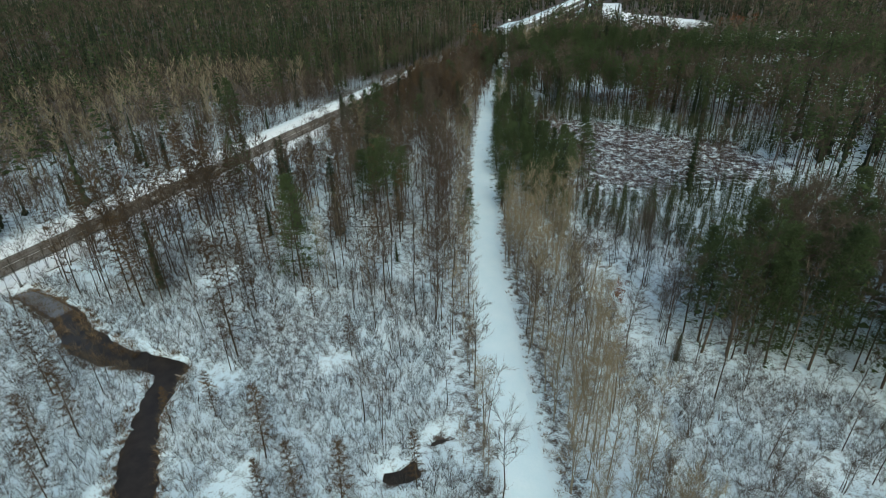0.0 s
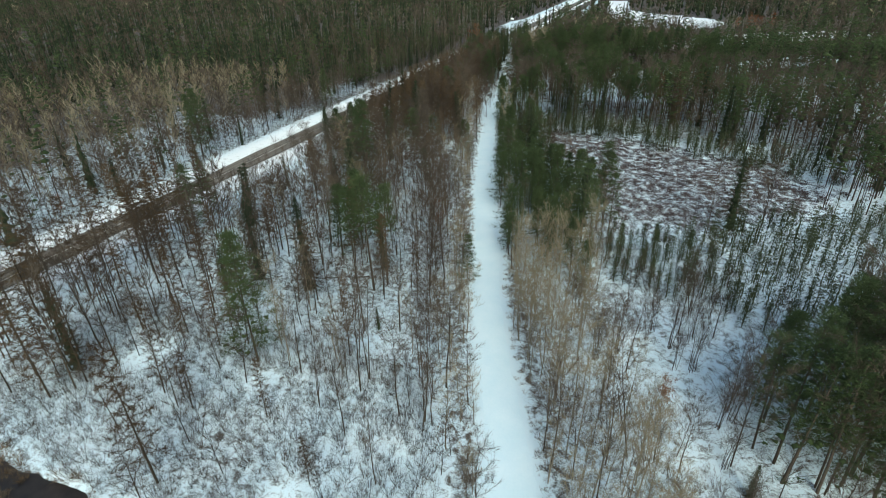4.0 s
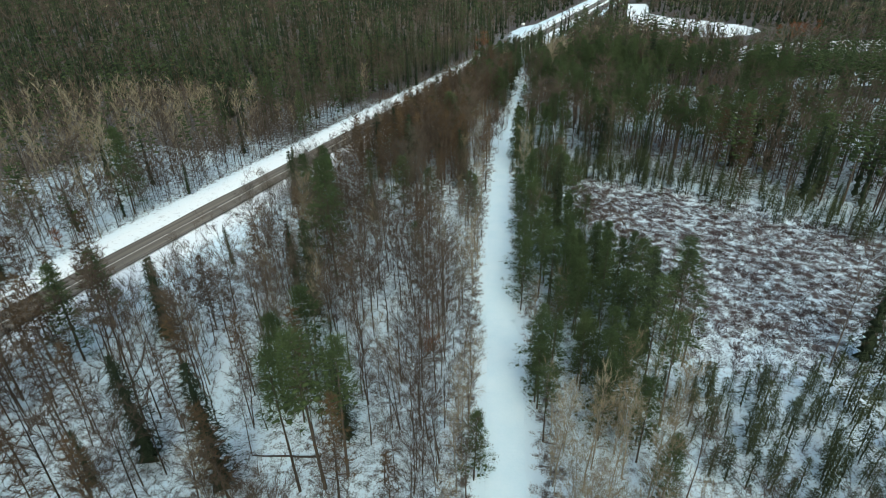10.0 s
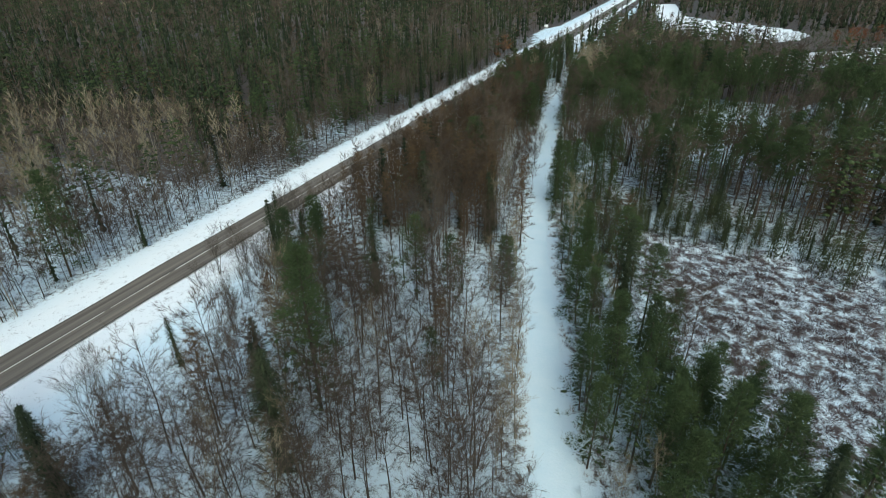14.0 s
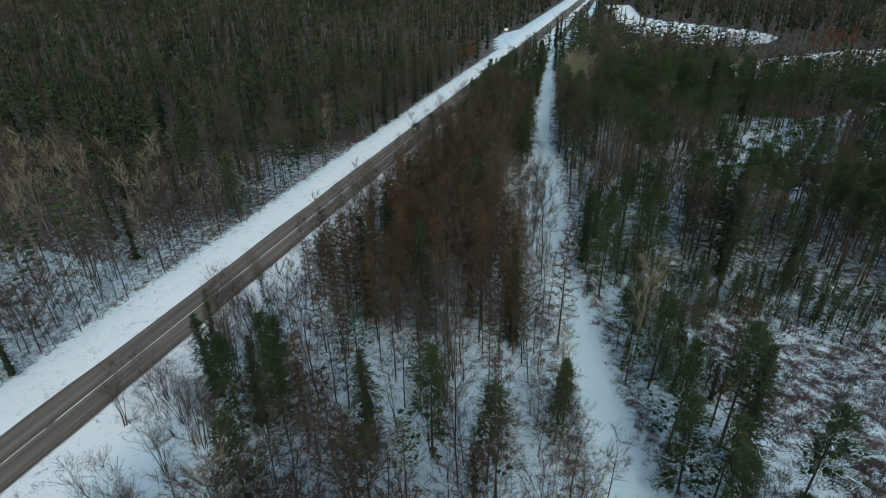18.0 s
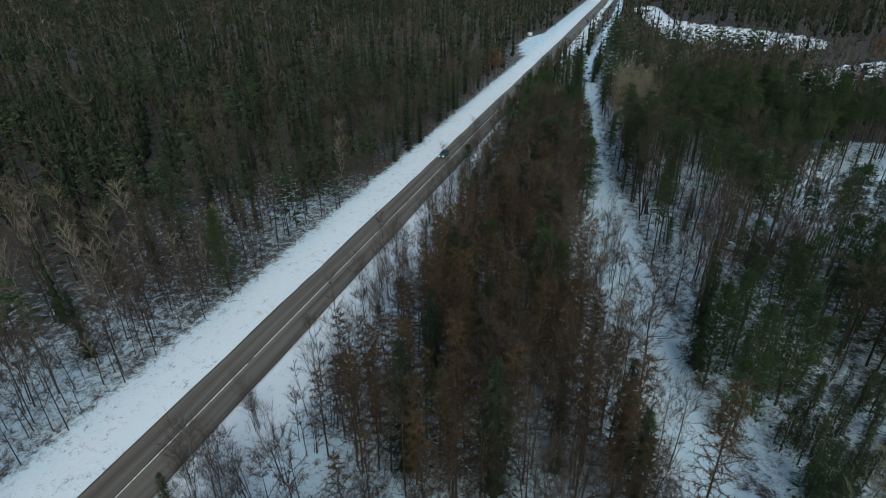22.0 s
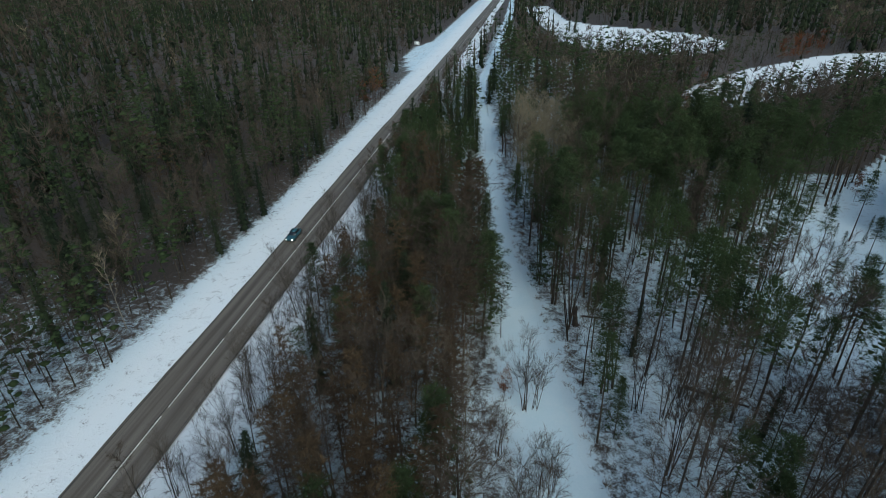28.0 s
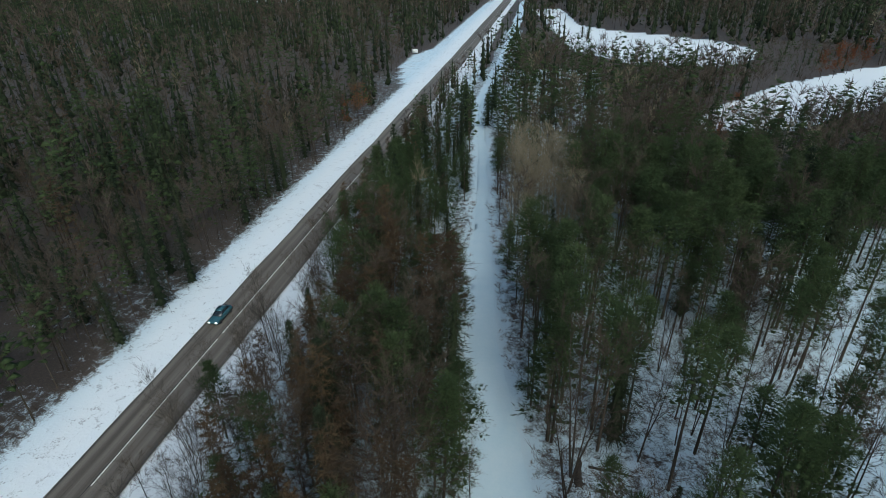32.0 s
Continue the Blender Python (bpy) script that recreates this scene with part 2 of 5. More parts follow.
GLADE = [(-46, 266), (-43, 280), (-38, 294), (-30, 304), (-7, 330), (22, 364), (70, 404), (80, 388), (32, 350), (5, 323), (-20, 292), (-20, 264), (-40, 259)]
FIELD_WEST = [(-440, 745), (-360, 800), (-300, 850), (-310, 870), (-380, 830), (-450, 770)]
DRIVE = [(-137, 440), (-148, 476), (-151, 500), (-144, 530), (-142, 800), (-137, 800)]
MEADOW = [(-121, 432), (-113, 445), (-112, 500), (-116, 640), (-121, 640)]


def trail_x(y):
    return np.interp(y, TRAIL[:, 0], TRAIL[:, 1])


def trail_half(y):
    return np.interp(y, TRAIL[:, 0], TRAIL[:, 2])


def road_x(y):
    return np.interp(y, ROAD_Y, ROAD_X)


def inside(poly, x, y):
    x, y = np.asarray(x, float), np.asarray(y, float)
    hit = np.zeros(x.shape, bool)
    for (x0, y0), (x1, y1) in zip(poly, poly[1:] + poly[:1]):
        c = ((y0 > y) != (y1 > y)) & (x < (x1 - x0) * (y - y0) / (y1 - y0 + 1e-9) + x0)
        hit ^= c
    return hit


def line_gap(line, x, y):
    """Distance to a line of (x, y, half width), less its half width."""
    x, y = np.asarray(x, float), np.asarray(y, float)
    best = np.full(x.shape, 1e9)
    for (x0, y0, w0), (x1, y1, w1) in zip(line, line[1:]):
        dx, dy = x1 - x0, y1 - y0
        k = np.clip(((x - x0) * dx + (y - y0) * dy) / (dx * dx + dy * dy), 0, 1)
        best = np.minimum(best, np.hypot(x - x0 - k * dx, y - y0 - k * dy) - (w0 + k * (w1 - w0)))
    return best


def poly_gap(poly, x, y):
    d = line_gap([(a, b, 0) for a, b in poly + poly[:1]], x, y)
    return np.where(inside(poly, x, y), -d, d)


TRAIL_LINE = [(b, a, w) for a, b, w in TRAIL.tolist()]
# the wood between trail and road, and the strip east of the trail, where trees are seen nearest
CORE_LINE = [(-8, 40, 0), (-38, 90, 0), (-66, 150, 0), (-86, 205, 0), (-92, 255, 0), (-88, 320, 0)]
EAST_LINE = [(-8, 62, 0), (-22, 108, 0), (-45, 165, 0), (-62, 232, 0), (-52, 290, 0)]
PLAN_LINE = [(a, b, 0) for a, b, w in TRAIL_LINE if 20 <= b <= 420]


def smooth(a, b, v):
    k = np.clip((v - a) / (b - a), 0, 1)
    return k * k * (3 - 2 * k)


def waves(x, y, s, seed=0.0):
    """Cheap soft noise from -1 to 1, on arrays."""
    v = np.sin(x / s * 1.9 + 1.3 + seed) * np.sin(y / s * 1.7 + 0.7 * seed) + np.sin((x + y) / s * 1.13 + 2.1 * seed) * np.sin((x - 0.6 * y) / s * 1.41 + 0.5)
    return v * 0.5


def ground_z(x, y):
    x, y = np.asarray(x, float), np.asarray(y, float)
    z = 0.18 * waves(x, y, 9.0, 1.0) + 0.10 * waves(x, y, 3.1, 2.0)
    r = np.abs(x - road_x(y))
    k = 1 - smooth(9, 17, r)
    z = z * (1 - k) + (ROAD_Z - 0.06 + 0.05 * waves(x, y, 4.0, 3.0)) * k
    z = np.where(r < ROAD_HALF + 0.6, ROAD_Z - 0.25, z)
    t = np.abs(x - trail_x(y)) * 0.91
    k = 1 - smooth(2.6, 7.0, t)
    z = z * (1 - k) + 0.22 * k
    g = np.minimum(line_gap(STREAM, x, y), line_gap(RILL, x, y))
    k = 1 - smooth(-1.0, 1.6, g + 0.7 * waves(x, y, 1.7, 4.0))
    return z * (1 - k) - 0.75 * k


# ---- mesh building ----
class Geo:
    """Triangles gathered from arrays, each with a material number."""

    def __init__(self):
        self.v, self.f, self.m, self.t, self.n = [], [], [], [], 0

    def add(self, v, f, mat=0, tint=None):
        self.v.append(v), self.f.append(f + self.n), self.m.append(np.full(len(f), mat)), self.t.append(np.zeros(len(v)) if tint is None else tint)
        self.n += len(v)

    def tubes(self, a, b, ra, rb, sides, mat=0):
        a, b = np.atleast_2d(a).astype(float), np.atleast_2d(b).astype(float)
        k = len(a)
        d = b - a
        d /= np.linalg.norm(d, axis=1, keepdims=True) + 1e-9
        ref = np.where(np.abs(d[:, 2:3]) > 0.9, np.array([[1.0, 0, 0]]), np.array([[0, 0, 1.0]]))
        u = np.cross(d, ref)
        u /= np.linalg.norm(u, axis=1, keepdims=True) + 1e-9
        w = np.cross(d, u)
        ang = np.arange(sides) * 2 * math.pi / sides
        ring = u[:, None] * np.cos(ang)[None, :, None] + w[:, None] * np.sin(ang)[None, :, None]
        ra, rb = np.broadcast_to(ra, (k,)), np.broadcast_to(rb, (k,))
        v = np.concatenate([a[:, None] + ring * ra[:, None, None], b[:, None] + ring * rb[:, None, None]], 1).reshape(-1, 3)
        i = np.arange(sides)
        j = (i + 1) % sides
        q = np.concatenate([np.stack([i, j, sides + j], 1), np.stack([i, sides + j, sides + i], 1)])
        self.add(v, (q[None] + (np.arange(k) * 2 * sides)[:, None, None]).reshape(-1, 3), mat)

    def spikes(self, a, b, r, mat=0):
        a, b = np.atleast_2d(a).astype(float), np.atleast_2d(b).astype(float)
        k = len(a)
        d = b - a
        d /= np.linalg.norm(d, axis=1, keepdims=True) + 1e-9
        ref = np.where(np.abs(d[:, 2:3]) > 0.9, np.array([[1.0, 0, 0]]), np.array([[0, 0, 1.0]]))
        u = np.cross(d, ref)
        u /= np.linalg.norm(u, axis=1, keepdims=True) + 1e-9
        w = np.cross(d, u)
        r = np.broadcast_to(r, (k,))[:, None]
        v = np.stack([a + u * r, a - u * r * 0.5 + w * r * 0.87, a - u * r * 0.5 - w * r * 0.87, b], 1).reshape(-1, 3)
        q = np.array([(0, 1, 3), (1, 2, 3), (2, 0, 3)])
        self.add(v, (q[None] + (np.arange(k) * 4)[:, None, None]).reshape(-1, 3), mat)

    def blades(self, c, d, length, width, rng, mat=0, flat=0.0):
        """Needle sprays, twigs and leaves: slim wedges; flat lays them open to the sky."""
        k = len(c)
        s = np.cross(d, rng.normal(size=(k, 3)) + np.array([0, 0, flat]))
        s /= np.linalg.norm(s, axis=1, keepdims=True) + 1e-9
        length, width = np.broadcast_to(length, (k,))[:, None], np.broadcast_to(width, (k,))[:, None]
        v = np.stack([c - s * width * 0.5, c + s * width * 0.5, c + d * length], 1).reshape(-1, 3)
        self.add(v, np.arange(3 * k).reshape(-1, 3), mat)

    def arrays(self):
        return np.concatenate(self.v), np.concatenate(self.f), np.concatenate(self.m), np.concatenate(self.t)

    def only(self, mat):
        v, f, m, t = self.arrays()
        f = f[m == mat]
        used, back = np.unique(f, return_inverse=True)
        return v[used], back.reshape(-1, 3)


def mesh_of(name, v, f, mats, midx=None, tint=None, soft=False):
    me = bpy.data.meshes.new(name)
    me.vertices.add(len(v)), me.loops.add(3 * len(f)), me.polygons.add(len(f))
    me.vertices.foreach_set("co", np.asarray(v, np.float32).ravel())
    me.loops.foreach_set("vertex_index", np.asarray(f, np.int32).ravel())
    me.polygons.foreach_set("loop_start", np.arange(0, 3 * len(f), 3, dtype=np.int32))
    for m in mats:
        me.materials.append(m)
    if midx is not None:
        me.polygons.foreach_set("material_index", np.asarray(midx, np.int32))
    if tint is not None:
        me.attributes.new("tint", "FLOAT", "POINT").data.foreach_set("value", np.asarray(tint, np.float32))
    if soft:
        me.polygons.foreach_set("use_smooth", np.ones(len(f), bool))
    me.update(calc_edges=True)
    return me


def part(name, data, parent, label=""):
    ob = new(name, data)
    ob.parent = parent
    return tagged(ob, label)


def unit(v):
    return v / (np.linalg.norm(v, axis=-1, keepdims=True) + 1e-9)


# ---- plants: each returns a Geo, 0 wood, 1 crown, 1 m = 1 unit, height h ----
def stem(g, rng, h, r, sides=5, segs=5, sway=0.02):
    z = np.linspace(0, 1, segs + 1)
    xy = np.cumsum(rng.normal(0, sway * h / segs, (segs + 1, 2)), 0)
    xy -= xy[0]
    p = np.column_stack([xy, z * h])
    p[0, 2] = -0.4
    rad = r * (1 - 0.9 * z)
    g.tubes(p[:-1], p[1:], rad[:-1], rad[1:], sides, 0)
    return lambda f: np.array([np.interp(f, z, p[:, 0]), np.interp(f, z, p[:, 1]), np.interp(f, z, p[:, 2])]).T


def bare_tree(seed, h=16.0, limbs=16, twigs=24, first=0.28, spread=0.24, up=0.9, tw=0.045, sub=0.10, forks=1, detail=2):
    """A leafless tree: stem, limbs and a haze of thin twigs."""
    rng = np.random.default_rng(seed)
    g = Geo()
    for k in range(forks):
        lean = rng.normal(0, 0.10, 2) if forks > 1 else np.zeros(2)
        sg = Geo()
        at = stem(sg, rng, h * (1 - 0.08 * k), h * 0.0075 / forks ** 0.3, 4 if detail > 1 else 3, 4 if detail > 1 else 1, 0.03)
        f = np.sort(rng.uniform(first, 0.98, limbs))
        a = rng.uniform(0, 6.28) + np.arange(limbs) * 2.4
        p0 = at(f)
        ln = h * spread * (1.1 - 0.6 * (f - first) / (1 - first)) * rng.uniform(0.6, 1.2, limbs)
        out = np.column_stack([np.cos(a), np.sin(a), np.full(limbs, up) + rng.normal(0, 0.25, limbs)])
        p1 = p0 + unit(out) * ln[:, None] * 0.55
        d2 = unit(out + np.array([0, 0, 0.5]) + rng.normal(0, 0.3, (limbs, 3)))
        p2 = p1 + d2 * ln[:, None] * 0.5
        r = h * 0.0026 * (1.2 - f * 0.7)
        if detail > 1:
            sg.spikes(p0, p0 + (p1 - p0) * 1.6, r, 0)
            sg.spikes(p1, p2, r * 0.55, 0)
        else:
            sg.spikes(p0, p2, r * 1.3, 0)
        first_order = twigs if detail < 2 else 6
        n = limbs * first_order
        i = np.repeat(np.arange(limbs), first_order)
        s = rng.uniform(0.15, 1.0, n)
        base = np.where(s[:, None] < 0.5, p0[i] + (p1 - p0)[i] * (2 * s[:, None]), p1[i] + (p2 - p1)[i] * (2 * s[:, None] - 1))
        d = unit(unit(p2 - p0)[i] * 0.9 + rng.normal(0, 0.5, (n, 3)) + np.array([0, 0, 0.3]))
        lt = h * sub * rng.uniform(0.5, 1.3, n)
        sg.blades(base, d, lt, tw, rng, 1)
        if detail > 1:
            fine = max(1, twigs // first_order)
            j = np.repeat(np.arange(n), fine)
            b2 = base[j] + d[j] * (lt[j] * rng.uniform(0.2, 0.9, len(j)))[:, None]
            d3 = unit(d[j] + rng.normal(0, 0.6, (len(j), 3)) + np.array([0, 0, 0.15]))
            sg.blades(b2, d3, lt[j] * rng.uniform(0.4, 0.75, len(j)), tw * 0.75, rng, 1)
        v, fc, m, t = sg.arrays()
        v = v.copy()
        v[:, :2] += lean * np.maximum(v[:, 2:3], 0) + (rng.normal(0, 0.25, 2) if forks > 1 else 0)
        for q in (0, 1):
            g.add(v, fc[m == q], q)
    return g


def larch(seed, h=17.0, nb=46, twigs=12, tw=0.05, first=0.18, wide=0.13, detail=2):
    rng = np.random.default_rng(seed)
    g = Geo()
    at = stem(g, rng, h, h * 0.008, 5 if detail > 1 else 3, 4 if detail > 1 else 1, 0.006)
    f = first + (1 - first) * (np.arange(nb) + 0.5) / nb
    a = np.arange(nb) * 2.4 + rng.uniform(0, 6)
    ln = h * wide * ((1.08 - f) / (1.08 - first)) ** 0.8 * rng.uniform(0.7, 1.2, nb) + 0.3
    out = unit(np.column_stack([np.cos(a), np.sin(a), rng.uniform(-0.1, 0.4, nb)]))
    p0 = at(f)
    p1 = p0 + out * ln[:, None]
    g.blades(p0, out, ln, tw * 1.3, rng, 1)
    n = nb * twigs
    i = np.repeat(np.arange(nb), twigs)
    s = rng.uniform(0.1, 1.0, n)
    base = p0[i] + (p1 - p0)[i] * s[:, None]
    d = unit(out[i] * 0.5 + rng.normal(0, 0.7, (n, 3)))
    g.blades(base, d, rng.uniform(0.4, 1.2, n) * h * (0.042 if detail > 1 else 0.055), tw, rng, 1)
    return g


def clumps(g, c, r, thick, ring, rng, mat=1, droop=0.25):
    """Ragged pads of foliage: a domed top, a spiky rim, a shallow underside."""
    k = len(c)
    a = np.arange(ring) * 2 * math.pi / ring
    a = a[None] + rng.uniform(0, 6.28, (k, 1)) + rng.normal(0, 0.12, (k, ring))
    rr = r[:, None] * np.where(np.arange(ring) % 2 == 0, 1.15, 0.72)[None] * rng.uniform(0.75, 1.25, (k, ring))
    rim = np.stack([np.cos(a) * rr, np.sin(a) * rr, -droop * rr * rng.uniform(0.3, 1.3, (k, ring))], 2) + c[:, None]
    top = c + np.column_stack([rng.normal(0, 0.15, k) * r, rng.normal(0, 0.15, k) * r, thick])
    bot = c - np.column_stack([np.zeros(k), np.zeros(k), thick * 0.6])
    v = np.concatenate([rim, top[:, None], bot[:, None]], 1).reshape(-1, 3)
    i = np.arange(ring)
    j = (i + 1) % ring
    q = np.concatenate([np.stack([i, j, np.full(ring, ring)], 1), np.stack([j, i, np.full(ring, ring + 1)], 1)])
    g.add(v, (q[None] + (np.arange(k) * (ring + 2))[:, None, None]).reshape(-1, 3), mat)


def pine(seed, h=19.0, pads=40, ring=7, needles=46, first=0.3, wide=0.2, shape=0.6, size=0.068, bl=0.52, bw=0.085, detail=2, irregular=0.35):
    """A pine: layered boughs, each a row of ragged plumes of long needles."""
    rng = np.random.default_rng(seed)
    g = Geo()
    at = stem(g, rng, h, h * 0.0095, 6 if detail > 1 else 3, 5 if detail > 1 else 1, 0.008)
    f = first + (1 - first) * ((np.arange(pads) + rng.uniform(0, 1, pads)) / pads) ** 0.85
    f = np.minimum(f, 0.985)
    a = np.arange(pads) * 2.4 + rng.uniform(0, 6) + rng.normal(0, 0.3, pads)
    rel = (1 - f) / (1 - first)
    ln = h * wide * np.maximum(rel, 0.02) ** shape * rng.uniform(1 - irregular, 1 + irregular, pads) * (0.72 + 0.28 * np.sin(a * 1.0 + seed))
    out = unit(np.column_stack([np.cos(a), np.sin(a), 0.02 + 0.45 * (1 - rel) ** 1.5]))
    p0 = at(f)
    tip = p0 + out * ln[:, None]
    if detail > 1:
        g.spikes(p0, tip, 0.010 + 0.0018 * h * rel, 0)
    r = h * size * rng.uniform(0.7, 1.3, pads) * (0.6 + 0.5 * rel)
    plumes = 2 if detail > 1 else 1
    i = np.repeat(np.arange(pads), plumes)
    k = len(i)
    s = np.tile(np.array([0.5, 0.9]) if detail > 1 else np.array([0.7]), pads) + rng.normal(0, 0.06, k)
    side = np.column_stack([-out[:, 1], out[:, 0], np.zeros(pads)])[i]
    c = p0[i] + (tip - p0)[i] * s[:, None] + side * (rng.normal(0, 0.4, k) * r[i])[:, None]
    c[:, 2] += 0.25 * r[i] * rng.normal(0, 1, k)
    rc = r[i] * rng.uniform(0.7, 1.25, k) * np.where(s > 0.75, 0.8, 1.0)
    inner = rc * (0.27 if needles > 8 else 0.55)
    clumps(g, c, inner, inner * 0.5, ring, rng, 1, 0.12)
    if needles:
        j = np.repeat(np.arange(k), needles)
        n = len(j)
        t = rng.uniform(0, 6.28, n)
        q = rng.uniform(0.0, 1.05, n) ** 0.7
        b = c[j] + np.column_stack([np.cos(t) * q, np.sin(t) * q, 0.3 * (1 - q) + rng.normal(0.0, 0.22, n)]) * rc[j][:, None]
        d = unit(np.column_stack([np.cos(t), np.sin(t), 0.45 + rng.normal(0, 0.35, n)]) + out[i][j] * 0.7 + rng.normal(0, 0.3, (n, 3)))
        g.blades(b, d, bl * rng.uniform(0.5, 1.3, n), bw, rng, 1, 0.8)
    return g


def spruce(seed, h=14.0, tiers=15, ring=9, needles=60, first=0.06, wide=0.19, shape=0.9, bl=0.55, bw=0.08, detail=2, core=0.3):
    """A spruce: tiers of drooping boughs up to a point."""
    rng = np.random.default_rng(seed)
    g = Geo()
    at = stem(g, rng, h, h * 0.009, 6 if detail > 1 else 3, 3 if detail > 1 else 1, 0.004)
    f = first + (1 - first) * (np.arange(tiers) + 0.4) / (tiers + 0.2)
    r = h * wide * (1 - (f - first) / (1 - first)) ** shape * rng.uniform(0.78, 1.18, tiers) + 0.10
    c = at(f)
    gap = h * (1 - first) / tiers
    clumps(g, c, r * core, np.full(tiers, gap * 1.1), ring, rng, 1, 0.38)
    n = tiers * needles
    if n:
        i = np.repeat(np.arange(tiers), needles)
        bough = rng.integers(0, 9, n)
        a = bough * 0.698 + i * 1.3 + rng.normal(0, 0.13, n)
        k = rng.uniform(0.35, 1.0, n) * (0.78 + 0.3 * np.sin(bough * 2.1 + i * 1.7))
        rr = r[i] * k
        b = c[i] + np.column_stack([np.cos(a) * rr, np.sin(a) * rr, -0.34 * rr + rng.uniform(-0.1, 0.45, n) * gap])
        d = unit(np.column_stack([np.cos(a), np.sin(a), rng.uniform(-0.6, 0.15, n)]) + rng.normal(0, 0.4, (n, 3)))
        g.blades(b, d, np.minimum(bl, 0.2 + 0.5 * r[i]) * rng.uniform(0.5, 1.3, n), bw, rng, 1, 1.2)
    tip = at(np.array([0.92]))
    g.spikes(tip, tip + np.array([[0, 0, h * 0.10]]), 0.07, 1)
    return g


def shrub(seed, h=3.2, stems=9, twigs=6, r=0.02, spread=0.45, bend=True):
    rng = np.random.default_rng(seed)
    g = Geo()
    a = rng.uniform(0, 6.28, stems)
    tilt = rng.uniform(0.1, 1.0, stems) * spread
    ln = h * rng.uniform(0.6, 1.1, stems)
    p0 = np.column_stack([np.cos(a) * 0.15, np.sin(a) * 0.15, np.full(stems, -0.1)])
    d1 = unit(np.column_stack([np.cos(a) * tilt * 1.3, np.sin(a) * tilt * 1.3, np.ones(stems)]))
    p1 = p0 + d1 * ln[:, None] * 0.55
    d2 = unit(d1 + np.array([0, 0, 0.25]) + rng.normal(0, 0.2, (stems, 3)))
    p2 = p1 + d2 * ln[:, None] * 0.5
    if bend:
        g.tubes(p0, p1, r, r * 0.75, 3, 0)
        g.spikes(p1, p2, r * 0.75, 0)
    else:
        g.blades(p0, unit(p2 - p0), ln, r * 2.2, rng, 0)
    n = stems * twigs
    if n:
        i = np.repeat(np.arange(stems), twigs)
        s = rng.uniform(0.35, 1.0, n)
        b = np.where(s[:, None] < 0.5, p0[i] + (p1 - p0)[i] * 2 * s[:, None], p1[i] + (p2 - p1)[i] * (2 * s[:, None] - 1))
        d = unit(d2[i] + rng.normal(0, 0.5, (n, 3)))
        g.blades(b, d, h * 0.25 * rng.uniform(0.5, 1.2, n), r * 1.6, rng, 0)
    return g


def leafy(seed, h=8.0, leaves=320, first=0.2, spread=0.22, size=0.26):
    g = bare_tree(seed, h, 12, 8, first, spread, 0.8, 0.03)
    rng = np.random.default_rng(seed + 5)
    v, f, m, t = g.arrays()
    tips = v[np.unique(f[m == 1])]
    c = tips[rng.integers(0, len(tips), leaves)] + rng.normal(0, 0.25, (leaves, 3))
    g.m = [np.zeros_like(q) for q in g.m]
    for k in (0, 1):
        g.blades(c, unit(rng.normal(0, 1, (leaves, 3))), size, size * 0.8, rng, 1)
    return g


def tussock(seed, h=0.6, n=16, wide=0.6, blade=0.16):
    rng = np.random.default_rng(seed)
    g = Geo()
    a = rng.uniform(0, 6.28, n)
    rad = rng.uniform(0, 0.45, n) * wide
    p0 = np.column_stack([np.cos(a) * rad, np.sin(a) * rad, np.full(n, -0.05)])
    d = unit(np.column_stack([np.cos(a) * 0.7, np.sin(a) * 0.7, rng.uniform(0.5, 1.2, n)]) + rng.normal(0, 0.3, (n, 3)))
    g.blades(p0, d, h * rng.uniform(0.6, 1.3, n), blade, rng, 0)
    return g


# ---- ground, trail, road, stream ----
def axis(stops):
    """Grid lines from (from, step) pairs."""
    out = [stops[0][0]]
    for (a, st), (b, _) in zip(stops, stops[1:]):
        n = max(1, round((b - a) / st))
        out += list(np.linspace(a, b, n + 1)[1:])
    return np.array(out)


def sheet(gx, gy, z_of):
    X, Y = np.meshgrid(gx, gy)
    v = np.column_stack([X.ravel(), Y.ravel(), z_of(X.ravel(), Y.ravel())])
    nx = len(gx)
    i = (np.arange(len(gy) - 1)[:, None] * nx + np.arange(nx - 1)[None]).ravel()
    return v, np.concatenate([np.stack([i, i + 1, i + nx + 1], 1), np.stack([i, i + nx + 1, i + nx], 1)])


